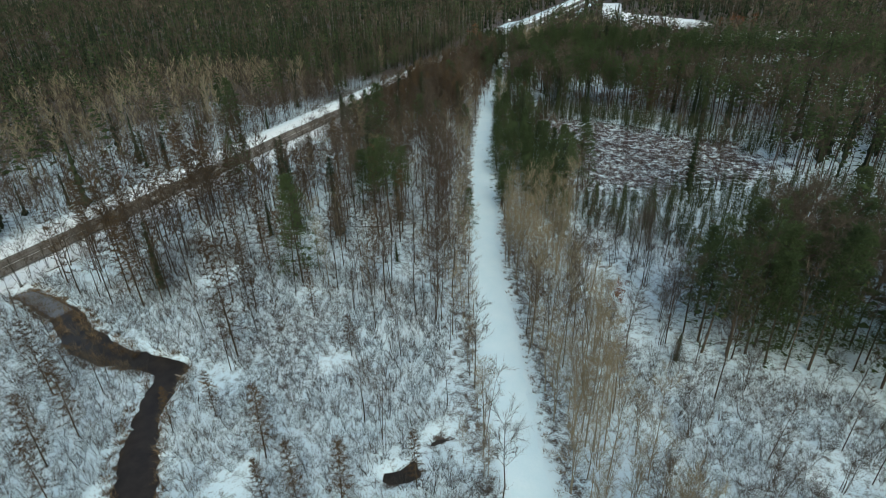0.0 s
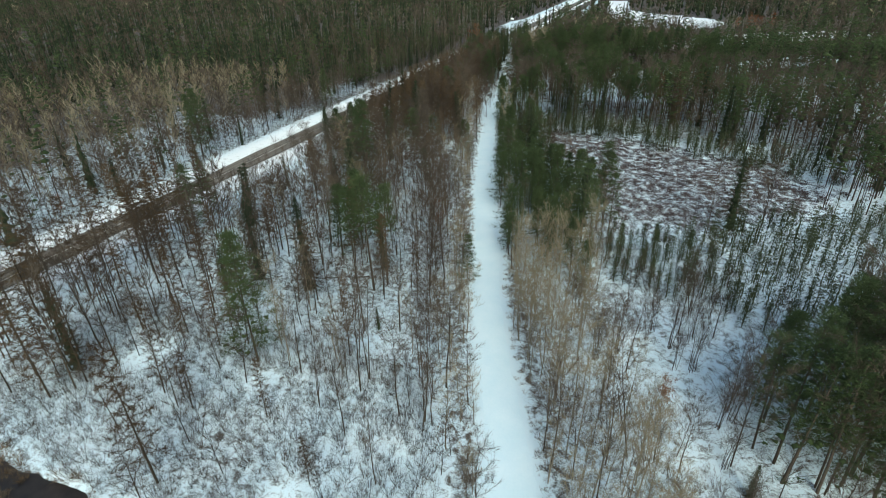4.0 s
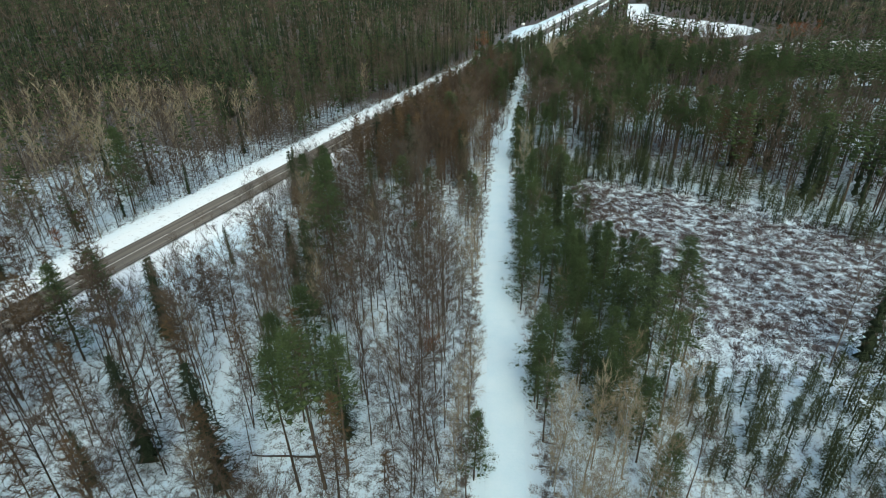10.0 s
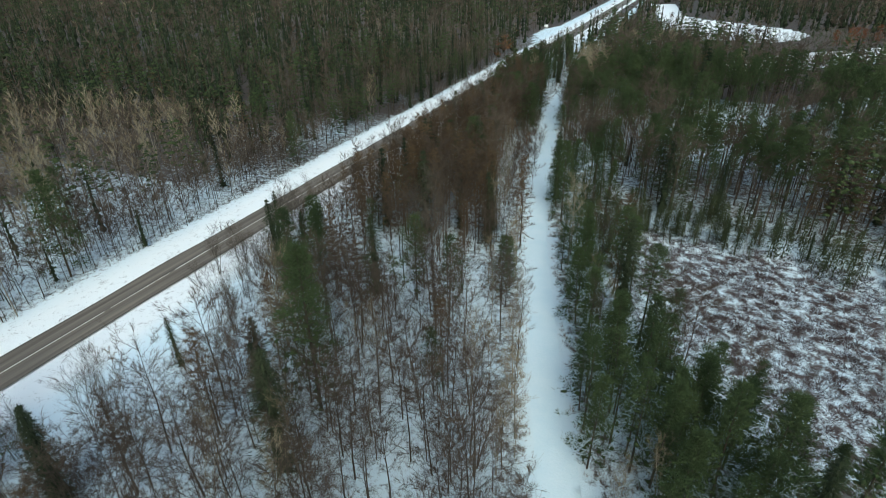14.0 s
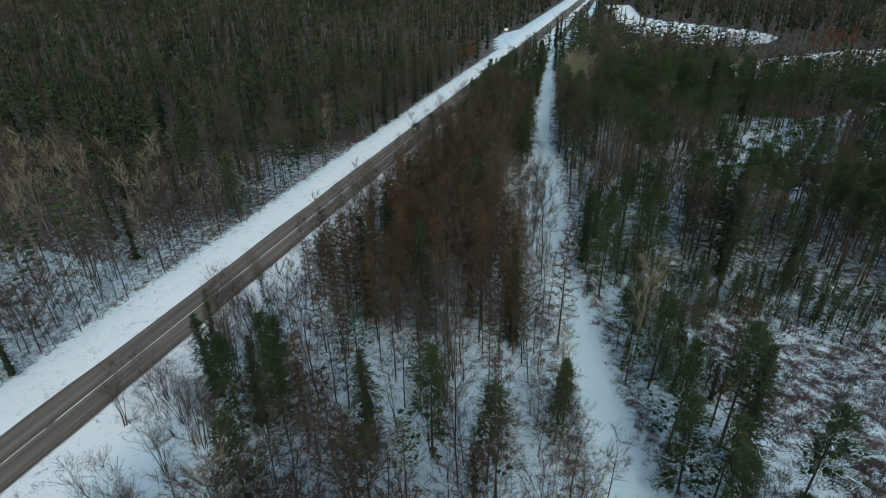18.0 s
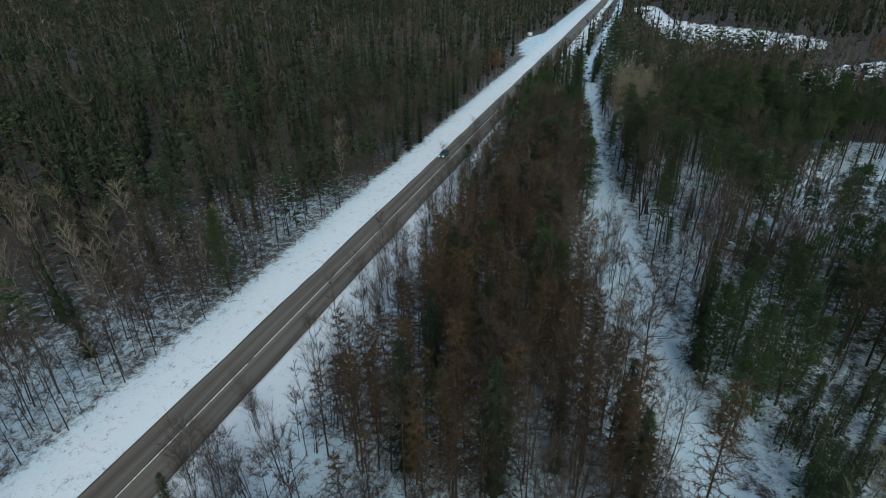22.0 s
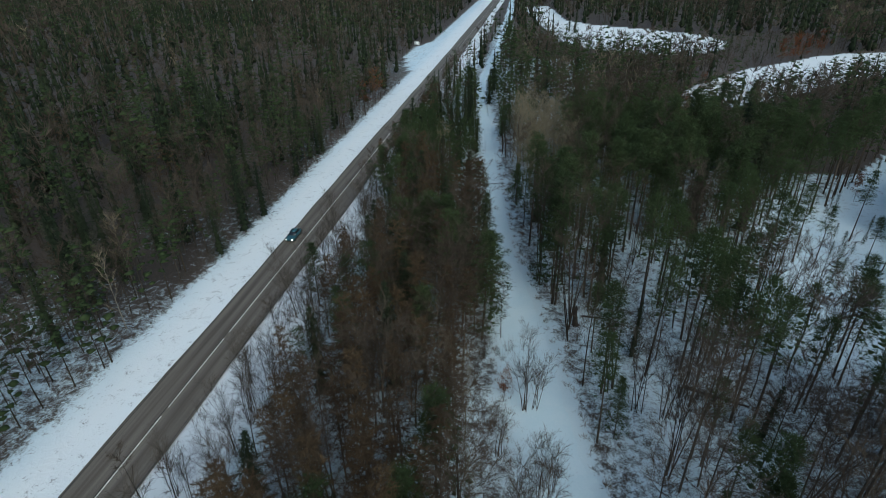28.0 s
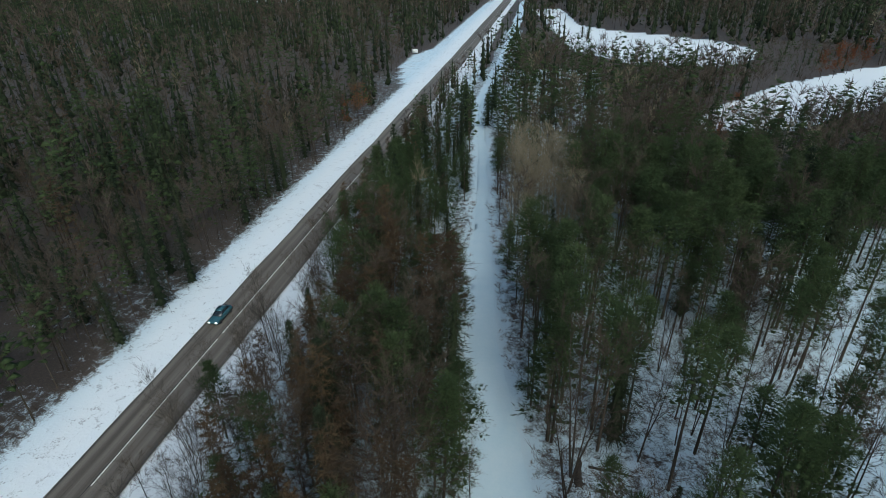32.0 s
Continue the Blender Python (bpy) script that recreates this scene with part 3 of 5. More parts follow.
def ground_marks(x, y):
    """How much litter, with painted shade in dense woods, and how much heath lies through the snow."""
    n1 = waves(x, y, 14.0, 5.0)
    lit = 0.50 + 0.12 * n1
    r = np.abs(x - road_x(y))
    west = x < road_x(y)
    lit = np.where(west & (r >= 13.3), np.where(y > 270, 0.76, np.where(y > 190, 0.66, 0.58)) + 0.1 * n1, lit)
    # dense woods: more needle litter, and the trees' shade put into the colour
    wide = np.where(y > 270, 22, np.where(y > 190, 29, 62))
    deep_shade = np.where(west, smooth(-26, 30, r + 9 * n1 - wide) * np.where(y < 270, 0.62, 1.0), 0.0)
    deep_shade = np.where((y > 480) | ((x > -60) & (y > 335)), 1.0, deep_shade)
    lit = lit + (1.12 + 0.1 * n1 - lit) * deep_shade
    lit = np.where((x > -75) & (y > 222) & (y <= 335), 0.55 + 0.1 * n1, lit)
    lit = np.where(~west & (x < trail_x(y)) & (y > 105) & (y < 160), 0.50 + 0.12 * n1, lit)
    lit = np.where((x > -62) & (y > 215) & (y < 262), 0.68 + 0.1 * n1, lit)
    swamp = (line_gap(PLAN_LINE, x, y) < 95) & (y < 105) & (x > -117)
    lit = np.where(swamp, 0.47 + 0.12 * n1, lit)
    lit = np.where(swamp & (y > 70), 0.52 + 0.10 * n1, lit)
    lit = np.where((r < 13.3) & west | (r < 8), 0.34 + 0.1 * waves(x, y, 5.0, 2.0), lit)
    lit = np.where(~west & (r >= 8) & (r < 19) & (y > 90) & (y < 290), 0.36 + 0.1 * n1, lit)
    lit = np.where(~west & (x < trail_x(y)) & (y > 158) & (y < 188), 0.50 + 0.12 * n1, lit)
    g = np.minimum(line_gap(STREAM, x, y), line_gap(RILL, x, y))
    lit = np.where(g < 0.3, 0.85, lit)
    t = np.abs(x - trail_x(y)) * 0.91 - trail_half(y)
    lit = np.where((t < 0.8) & (y < 900), 0.2, lit)
    lit = np.where((t >= 0.8) & (t < 4) & (y < 600), 0.66, lit)
    for poly in (FIELD_FAR, FIELD_MID, FIELD_WEST):
        lit = np.where(poly_gap(poly, x, y) < 1, 0.0, lit)
    lit = np.where(poly_gap(GLADE, x, y) < 2, 0.36, lit)
    lit = np.where(inside(MEADOW, x, y) | inside(DRIVE, x, y), 0.42, lit)
    b = poly_gap(BOG, x, y)
    heath = 1 - smooth(-9, 4, b + 5 * waves(x, y, 8.0, 6.0))
    lit = np.where(b < 2, 0.50, lit)
    heath = np.maximum(heath, 0.76 * (1 - smooth(-2, 3, poly_gap(SAPLINGS, x, y))))
    # where snow keeps its neutral colour instead of the painted skylight blue
    verge = 1 - smooth(9, 14, r)
    for poly in (FIELD_FAR, FIELD_MID, FIELD_WEST):
        verge = np.where(poly_gap(poly, x, y) < 1, 1.0, verge)
    return lit, heath, verge


gx = axis([(-5000, 900), (-1400, 120), (-400, 20), (-160, 3), (-118, 1.3), (40, 4), (110, 30), (500, 200), (1400, 900), (5000, 1)])
gy = axis([(-5000, 900), (-500, 60), (-20, 6), (20, 1.3), (300, 3), (520, 8), (760, 60), (1500, 700), (5000, 1)])
gv, gf = sheet(gx, gy, ground_z)
gm = mesh_of("ground", gv, gf, [MAT_GROUND], soft=True)
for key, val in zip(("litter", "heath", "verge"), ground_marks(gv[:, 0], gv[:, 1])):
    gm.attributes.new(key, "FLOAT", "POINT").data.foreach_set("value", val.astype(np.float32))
tagged(new("ground", gm), "thin snow over leaf litter and bog heath in winter woods", "ground", kind="structure")


def ribbon(name, ys, offsets, x_of, z_of, mat, ragged=0.0, wide=None):
    """A strip along y; offsets run across it, in metres or in half widths."""
    rng = np.random.default_rng(7)
    off = np.array(offsets, float)
    X = x_of(ys)[:, None] + off[None] * (wide(ys)[:, None] if wide else 1.0)
    if ragged:
        j = rng.normal(0, ragged, (len(ys), 2))
        j = (j + np.roll(j, 1, 0) + np.roll(j, 2, 0)) / 1.7
        X[:, 0] += j[:, 0]
        X[:, -1] += j[:, 1]
    Y = np.repeat(ys[:, None], len(off), 1)
    v = np.column_stack([X.ravel(), Y.ravel(), z_of(X, Y, off).ravel()])
    nx = len(off)
    i = (np.arange(len(ys) - 1)[:, None] * nx + np.arange(nx - 1)[None]).ravel()
    f = np.concatenate([np.stack([i, i + 1, i + nx + 1], 1), np.stack([i, i + nx + 1, i + nx], 1)])
    me = mesh_of(name, v, f, [mat], soft=True)
    me.attributes.new("across", "FLOAT", "POINT").data.foreach_set("value", np.tile(off, len(ys)).astype(np.float32))
    return new(name, me)


ty = np.concatenate([np.arange(-60, 330, 0.8), np.arange(330, 905, 2.5)])
trail = ribbon("trail", ty, [-1.12, -0.85, -0.4, 0, 0.4, 0.85, 1.12], trail_x,
               lambda X, Y, o: 0.22 + 0.11 * (1 - np.abs(o)[None] ** 3) + 0.02 * waves(X, Y, 1.3, 2.0) - 0.02, MAT_TRAIL, 0.28, lambda y: trail_half(y) * 0.96)
tagged(trail, "straight snow-covered trail of packed white snow", "trail", kind="structure")

ry = np.concatenate([np.arange(-100, 560, 4.0), np.arange(560, 1400, 30.0)])
road = ribbon("road", ry, np.linspace(-ROAD_HALF, ROAD_HALF, 13), road_x, lambda X, Y, o: ROAD_Z + 0.06 * (1 - np.abs(o)[None] / ROAD_HALF) + 0 * X, MAT_ROAD, 0.10)
tagged(road, "two-lane worn brown-grey asphalt road, wet and bare", "road", kind="structure")


def strip_mesh(name, y0, y1, x0, w, z, mat, step=4.0):
    ys = np.linspace(y0, y1, max(2, int((y1 - y0) / step) + 1))
    v = np.concatenate([np.column_stack([road_x(ys) + x0 + s * w / 2, ys, np.full(len(ys), z)]) for s in (-1, 1)])
    n = len(ys)
    i = np.arange(n - 1)
    return mesh_of(name, v, np.concatenate([np.stack([i, n + i, n + i + 1], 1), np.stack([i, n + i + 1, i + 1], 1)]), [mat])


zt = ROAD_Z + 0.068
centre = np.random.default_rng(12)
y0 = -60.0
while y0 < 342:
    y1 = y0 + centre.uniform(9, 26)
    part("centre_line", strip_mesh("centre_line", y0, y1, 0.13, centre.uniform(0.12, 0.2), zt, MAT_LINE), road, "worn white centre line")
    y0 = y1 + centre.uniform(0.2, 1.6)


def tar_seam(y0, y1):
    """An uneven dark crack beside the middle of the road."""
    ys = np.arange(y0, y1, 1.2)
    mid = -0.09 + 0.06 * waves(ys, ys, 2.3, 1.0)
    w = 0.05 + 0.045 * waves(ys, ys, 3.7, 4.0)
    v = np.concatenate([np.column_stack([road_x(ys) + mid + k * w, ys, np.full(len(ys), zt)]) for k in (-1, 1)])
    n = len(ys)
    i = np.arange(n - 1)
    return mesh_of("tar_seam", v, np.concatenate([np.stack([i, n + i, n + i + 1], 1), np.stack([i, n + i + 1, i + 1], 1)]), [MAT_CRACK])


part("tar_seam", tar_seam(-60, 700), road, "dark cracked tar seam along the middle")
for k in range(40):
    part("lane_dash", strip_mesh("lane_dash", 350 + 12 * k, 354 + 12 * k, 0.1, 0.2, zt, MAT_LINE, 2), road, "white painted dash")
for s in (-1, 1):
    part("edge_line", strip_mesh("edge_line", -60, 760, s * 3.62, 0.10, ROAD_Z + 0.012, MAT_CRACK), road, "dark wet road edge")


def pool(name, line, z, mat, wide=2.2):
    """A flat water sheet under the banks, along a line of (x, y, half width)."""
    (xa, ya, wa), (xb, yb, wb) = line[0], line[1]
    (xc, yc, wc), (xd, yd, wd) = line[-1], line[-2]
    da, dc = unit(np.array([xa - xb, ya - yb])) * (wa + 2.5), unit(np.array([xc - xd, yc - yd])) * (wc + 2.5)
    line = [(xa + da[0], ya + da[1], wa)] + list(line) + [(xc + dc[0], yc + dc[1], wc)]
    left, right = [], []
    for k, (x, y, w) in enumerate(line):
        x0, y0, _ = line[max(0, k - 1)]
        x1, y1, _ = line[min(len(line) - 1, k + 1)]
        d = unit(np.array([x1 - x0, y1 - y0]))
        left.append((x - d[1] * (w + wide), y + d[0] * (w + wide), z)), right.append((x + d[1] * (w + wide), y - d[0] * (w + wide), z))
    n = len(line)
    i = np.arange(n - 1)
    return new(name, mesh_of(name, np.array(left + right), np.concatenate([np.stack([i, n + i, n + i + 1], 1), np.stack([i, n + i + 1, i + 1], 1)]), [mat]))


tagged(pool("stream", STREAM, -0.38, MAT_WATER), "narrow dark open stream winding through snowy alder swamp", "stream", kind="structure")
rill_v = np.array([(-29, 37, -0.37), (-17, 37, -0.37), (-17, 53, -0.37), (-29, 53, -0.37)], float)
tagged(new("rill", mesh_of("rill", rill_v, np.array([(0, 1, 2), (0, 2, 3)]), [MAT_WATER])), "small dark rill of open water in snow", "stream", kind="structure")
tagged(pool("stream_ice", [(-111, 52.5, 0.6), (-106, 52.2, 1.0), (-101, 51.3, 0.9)], -0.35, MAT_ICE, 0.8), "dull grey ice over the head of the stream", "ice", kind="structure")

# ---- kinds of plants ----
KINDS = {
    "bare": dict(h=16, mats=(MAT_BARK, MAT_TWIG), name="bare_tree", label="slender leafless grey-brown hardwood tree standing in snow", cat="tree", most=290,
                 near=[bare_tree(s, 16, 17, 60, 0.36, 0.22, 1.0, 0.04, 0.10) for s in (1, 2, 3)] + [bare_tree(4, 16, 10, 48, 0.32, 0.2, 1.1, 0.04, 0.10, forks=2)],
                 mid=[bare_tree(s, 16, 13, 28, 0.34, 0.2, 1.0, 0.05, 0.085, detail=1) for s in (5, 6)],
                 low=[bare_tree(s, 16, 6, 12, 0.36, 0.2, 1.1, 0.13, 0.13, detail=1) for s in (7, 8)],
                 far=[bare_tree(s, 16, 4, 8, 0.3, 0.24, 1.0, 0.26, 0.2, detail=1) for s in (9, 10)]),
    "pale": dict(h=16, mats=(MAT_PALE, MAT_TAN), name="aspen_tree", label="leafless aspen with pale bark and tan upward twigs", cat="tree", most=260,
                 near=[bare_tree(s, 16, 18, 60, 0.24, 0.24, 1.5, 0.036, 0.10) for s in (11, 12, 13)] + [bare_tree(14, 15, 11, 48, 0.24, 0.22, 1.4, 0.036, 0.10, forks=2)],
                 mid=[bare_tree(s, 16, 13, 30, 0.26, 0.22, 1.5, 0.05, 0.08, detail=1) for s in (15, 16)],
                 low=[bare_tree(s, 16, 8, 16, 0.3, 0.2, 1.7, 0.09, 0.10, detail=1) for s in (17, 18)],
                 far=[bare_tree(s, 16, 4, 8, 0.3, 0.22, 1.5, 0.22, 0.18, detail=1) for s in (19, 20)]),
    "maple": dict(h=15, mats=(MAT_BARK, MAT_TWIG), name="maple_tree", label="broad leafless brown maple with a dense rounded twig crown", cat="tree", most=260,
                  near=[bare_tree(s, 15, 22, 84, 0.28, 0.34, 0.8, 0.042, 0.10) for s in (21, 22, 23)],
                  mid=[bare_tree(s, 15, 14, 34, 0.3, 0.32, 0.8, 0.055, 0.095, detail=1) for s in (24, 25)],
                  low=[bare_tree(s, 15, 8, 12, 0.3, 0.33, 0.8, 0.17, 0.15, detail=1) for s in (26, 27)],
                  far=[bare_tree(s, 15, 5, 8, 0.26, 0.36, 0.8, 0.42, 0.24, detail=1) for s in (28, 29)]),
    "larch": dict(h=17, mats=(MAT_BARK, MAT_LARCH), name="larch_tree", label="rust-brown needleless larch with a narrow pointed crown", cat="tree", most=290,
                  near=[larch(s, 17, 64, 34, 0.06, wide=0.15) for s in (31, 32, 33)], mid=[larch(s, 17, 26, 10, 0.12, wide=0.15, detail=1) for s in (34, 35)],
                  low=[larch(s, 17, 14, 6, 0.22, wide=0.15, detail=1) for s in (36, 37)], far=[larch(s, 17, 9, 4, 0.36, wide=0.16, detail=1) for s in (38, 39)]),
    "pine": dict(h=19, mats=(MAT_BARK, MAT_PINE), name="pine_tree", label="green pine with layered feathery boughs of needles", cat="tree",
                 close=[pine(161, pads=48, first=0.16, wide=0.27, shape=0.65), pine(162, pads=54, first=0.08, shape=0.75, wide=0.27), pine(163, pads=44, first=0.26, shape=0.5, wide=0.26)],
                 lone=[pine(s, pads=58, first=0.1, wide=0.26, shape=0.7, needles=50) for s in (175, 176)],
                 near=[pine(41, pads=38, first=0.2, wide=0.26, needles=32), pine(42, pads=34, first=0.34, wide=0.26, shape=0.5, needles=32), pine(43, pads=40, first=0.14, shape=0.7, wide=0.26, needles=30), pine(44, pads=30, first=0.42, shape=0.45, wide=0.24, needles=28)],
                 mid=[pine(45, 19, 24, 6, 5, 0.28, 0.24, 0.5, 0.085, 0.8, 0.16, 1), pine(46, 19, 22, 6, 5, 0.4, 0.23, 0.45, 0.085, 0.8, 0.16, 1)],
                 low=[pine(s, 19, 10, 5, 5, 0.3, 0.22, 0.5, 0.12, 1.1, 0.36, detail=1) for s in (47, 48)],
                 far=[pine(s, 19, 5, 4, 4, 0.3, 0.2, 0.5, 0.17, 1.6, 0.6, detail=1) for s in (49, 50)]),
    "clump": dict(h=10, mats=(MAT_BARK, MAT_SHRUB), name="willow_tree", label="leafless grey willow with several stems fanning from one base", cat="tree", most=240,
                  near=[bare_tree(s, 10, 8, 30, 0.3, 0.24, 1.8, 0.026, 0.13, forks=5) for s in (151, 152, 153)],
                  mid=[bare_tree(s, 10, 6, 10, 0.25, 0.26, 1.8, 0.06, 0.15, forks=3, detail=1) for s in (154, 155)], low=None, far=None),
    "redpine": dict(h=19, mats=(MAT_BARK, MAT_PINE), name="red_pine_tree", label="tall straight pine, bare trunk under a high tufted crown", cat="tree",
                    near=[pine(s, 19, 36, 7, 34, 0.55, 0.155, 0.42, 0.058, 0.46, 0.08) for s in (141, 142, 143)],
                    mid=[pine(s, 19, 18, 6, 6, 0.54, 0.155, 0.42, 0.075, 0.8, 0.16, 1) for s in (145, 146)], low=None, far=None),
    "spruce": dict(h=14, mats=(MAT_BARK, MAT_SPRUCE), name="spruce_tree", label="narrow dark spruce with a pointed crown", cat="tree", most=190,
                   close=[spruce(s, 14, 18, 9, 130) for s in (171, 172)],
                   near=[spruce(s, needles=85) for s in (51, 52, 53)], mid=[spruce(s, 14, 10, 5, 18, wide=0.16, bl=0.8, bw=0.15, detail=1) for s in (54, 55)],
                   low=[spruce(s, 14, 6, 4, 9, wide=0.19, bl=1.4, bw=0.42, detail=1, core=0.45) for s in (56, 57)], far=[spruce(s, 14, 4, 4, 6, wide=0.22, bl=2.2, bw=0.9, detail=1, core=0.4) for s in (58, 59)]),
    "sapling": dict(h=5, mats=(MAT_BARK, MAT_OLIVE), name="conifer_sapling", label="slim young olive-green conifer at the bog's edge", cat="sapling",
                    near=[spruce(s, 5, 12, 3, 34, 0.12, 0.17, 0.75, 0.36, 0.065, core=0.16) for s in (61, 62, 63)],
                    mid=[spruce(s, 5, 8, 3, 15, 0.12, 0.17, 0.75, 0.45, 0.12, 1, 0.16) for s in (64, 65)], low=None, far=None),
    "oak": dict(h=8, mats=(MAT_BARK, MAT_OAK), name="oak_tree", label="small oak that still holds dry orange-brown leaves", cat="tree",
                near=[leafy(s, leaves=520, size=0.2) for s in (71, 72, 73)], mid=[leafy(s, 8, 110, size=0.5) for s in (74, 75)], low=None, far=None),
}
for k in KINDS.values():
    k["low"] = k["low"] or k["mid"]
    k["far"] = k["far"] or k["low"]


def spread(zone_of, number, step, box, rng):
    x0, y0, x1, y1 = box
    X, Y = np.meshgrid(np.arange(x0, x1, step), np.arange(y0, y1, step))
    X, Y = (X + rng.uniform(-0.8, 0.8, X.shape) * step).ravel(), (Y + rng.uniform(-0.8, 0.8, Y.shape) * step).ravel()
    keep = zone_of(X, Y) == number
    return X[keep], Y[keep]


OPEN, WEST, WEST_TAN, WEST_EDGE, W_SWAMP, W_MID, W_POLES, W_UPPER, W_LARCH, W_NORTH, E_SWAMP, E_PINES, E_SPARSE, SAPS, ROW_E, ROW_E2, ROW_W, FRINGE, E_NORTH, E_TALL, E_FAR, FAR, ASPEN, ROADSIDE, CORNER, E_GLADE, W_OPEN, E_OPEN, ROW_N, EDGE_N, ROADSIDE_S, E_THIN, W_EDGE, ROW_E_N = range(34)


def zone_of(x, y):
    z = np.full(x.shape, WEST)
    r = x - road_x(y)
    t = (x - trail_x(y)) * 0.91
    gap = line_gap(PLAN_LINE, x, y)
    z = np.where((r < 0) & (y < 215) & (r > -115), WEST_TAN, z)
    z = np.where((r < -13) & (r > -25), np.where(y < 225, WEST_EDGE, EDGE_N), z)
    wedge = (r > 0) & (t < 0)
    for y0, n in ((-999, W_SWAMP), (56, W_MID), (108, W_UPPER), (159, W_OPEN), (187, W_LARCH), (268, W_NORTH)):
        z = np.where(wedge & (y > y0), n, z)
    z = np.where(wedge & (y > 52) & (y < 78 + 0.12 * (x + 66)) & (x > -80), W_SWAMP, z)
    z = np.where(wedge & (y > 70) & (y < 106) & (x > -72) & (x < -30), W_POLES, z)
    z = np.where(wedge & (r < 27) & (y > 58) & (y < 109), W_EDGE, z)
    z = np.where(wedge & (r < 33 - np.clip((y - 145) / 2.2, 0, 16)) & (y >= 109) & (y < 300), ROADSIDE, z)
    z = np.where(wedge & (r < 33 - np.clip((y - 145) / 2.2, 0, 16)) & (y >= 109) & (y < 158), ROADSIDE_S, z)
    east = t >= 0
    for y0, n in ((-999, E_SWAMP), (76, E_SPARSE), (118, E_NORTH), (228, E_OPEN), (263, E_TALL), (330, E_FAR)):
        z = np.where(east & (y > y0), n, z)
    z = np.where(east & (x > -64) & (y > 256) & (y < 294), E_THIN, z)
    z = np.where(east & (x > -44) & (y > 200) & (y < 250), E_NORTH, z)
    z = np.where(inside([(4, 80), (24, 78), (40, 72), (80, 58), (150, 60), (150, 118), (24, 108)], x, y), E_PINES, z)
    z = np.where(inside([(-73, 308), (-77, 345), (-88, 345), (-86, 308)], x, y), ASPEN, z)
    z = np.where(inside([(-46, 266), (-42, 293), (-34, 305), (-20, 290), (-24, 262)], x, y), E_GLADE, z)
    z = np.where(inside(SAPLINGS, x, y), SAPS, z)
    z = np.where(east & (poly_gap(BOG, x, y) < 8) & (y > 185), FRINGE, z)
    z = np.where((t > 2.9) & (t < np.clip(19 - (y - 148) * 0.3, 8, 19)) & (y > 114) & (y < 216), np.where(y < 167, ROW_E, ROW_E_N), z)
    z = np.where((t > 3.2) & (t < 15) & (y > 30) & (y <= 114), ROW_E2, z)
    z = np.where((t < -3.4) & (t > -9) & (y > 44) & (y < 250), ROW_W, z)
    z = np.where((np.abs(t) > 1.6) & (np.abs(t) < 12) & (y > 290) & (y < 425) & (z != ASPEN), ROW_N, z)
    z = np.where((np.hypot(x, y) > np.where(x > -100, 540, 430)) | (gap > 260), FAR, z)
    z = np.where(np.abs(r) < 12.5, OPEN, z)
    z = np.where((r > 0) & (r < np.where((y > 100) & (y < 158), 13, 8)), OPEN, z)
    z = np.where((r >= 8) & (r < 12.5) & ((y < 100) | (y > 158)), ROADSIDE, z)
    z = np.where((r >= 7) & (r < 12.5) & (y > 300), W_NORTH, z)
    z = np.where((np.abs(t) < trail_half(y) + np.where(y > 290, 1.6, 0.7)) & (y < 900), OPEN, z)
    z = np.where((t < 0) & (t > -8) & (y > 214) & (y < 262), CORNER, z)
    for p in (FIELD_FAR, FIELD_MID, FIELD_WEST, DRIVE, MEADOW):
        z = np.where(inside(p, x, y), OPEN, z)
    z = np.where(poly_gap(BOG, x, y) + 5 * waves(x, y, 5.0, 8.0) < np.where(y > 185, -7.0, -1.0), OPEN, z)
    z = np.where(poly_gap(GLADE, x, y) < 0, E_GLADE, z)
    z = np.where(np.minimum(line_gap(STREAM, x, y), line_gap(RILL, x, y)) < 1.0, OPEN, z)
    ang = np.degrees(np.arctan2(-x, y + 60))
    return np.where((np.hypot(x, y) > 1050) | (ang < -55) | (ang > 78) | (y < -20), OPEN, z)


NEARBOX, MIDBOX, FARBOX = (-240, -20, 160, 460), (-430, -20, 260, 550), (-1050, -20, 800, 1060)
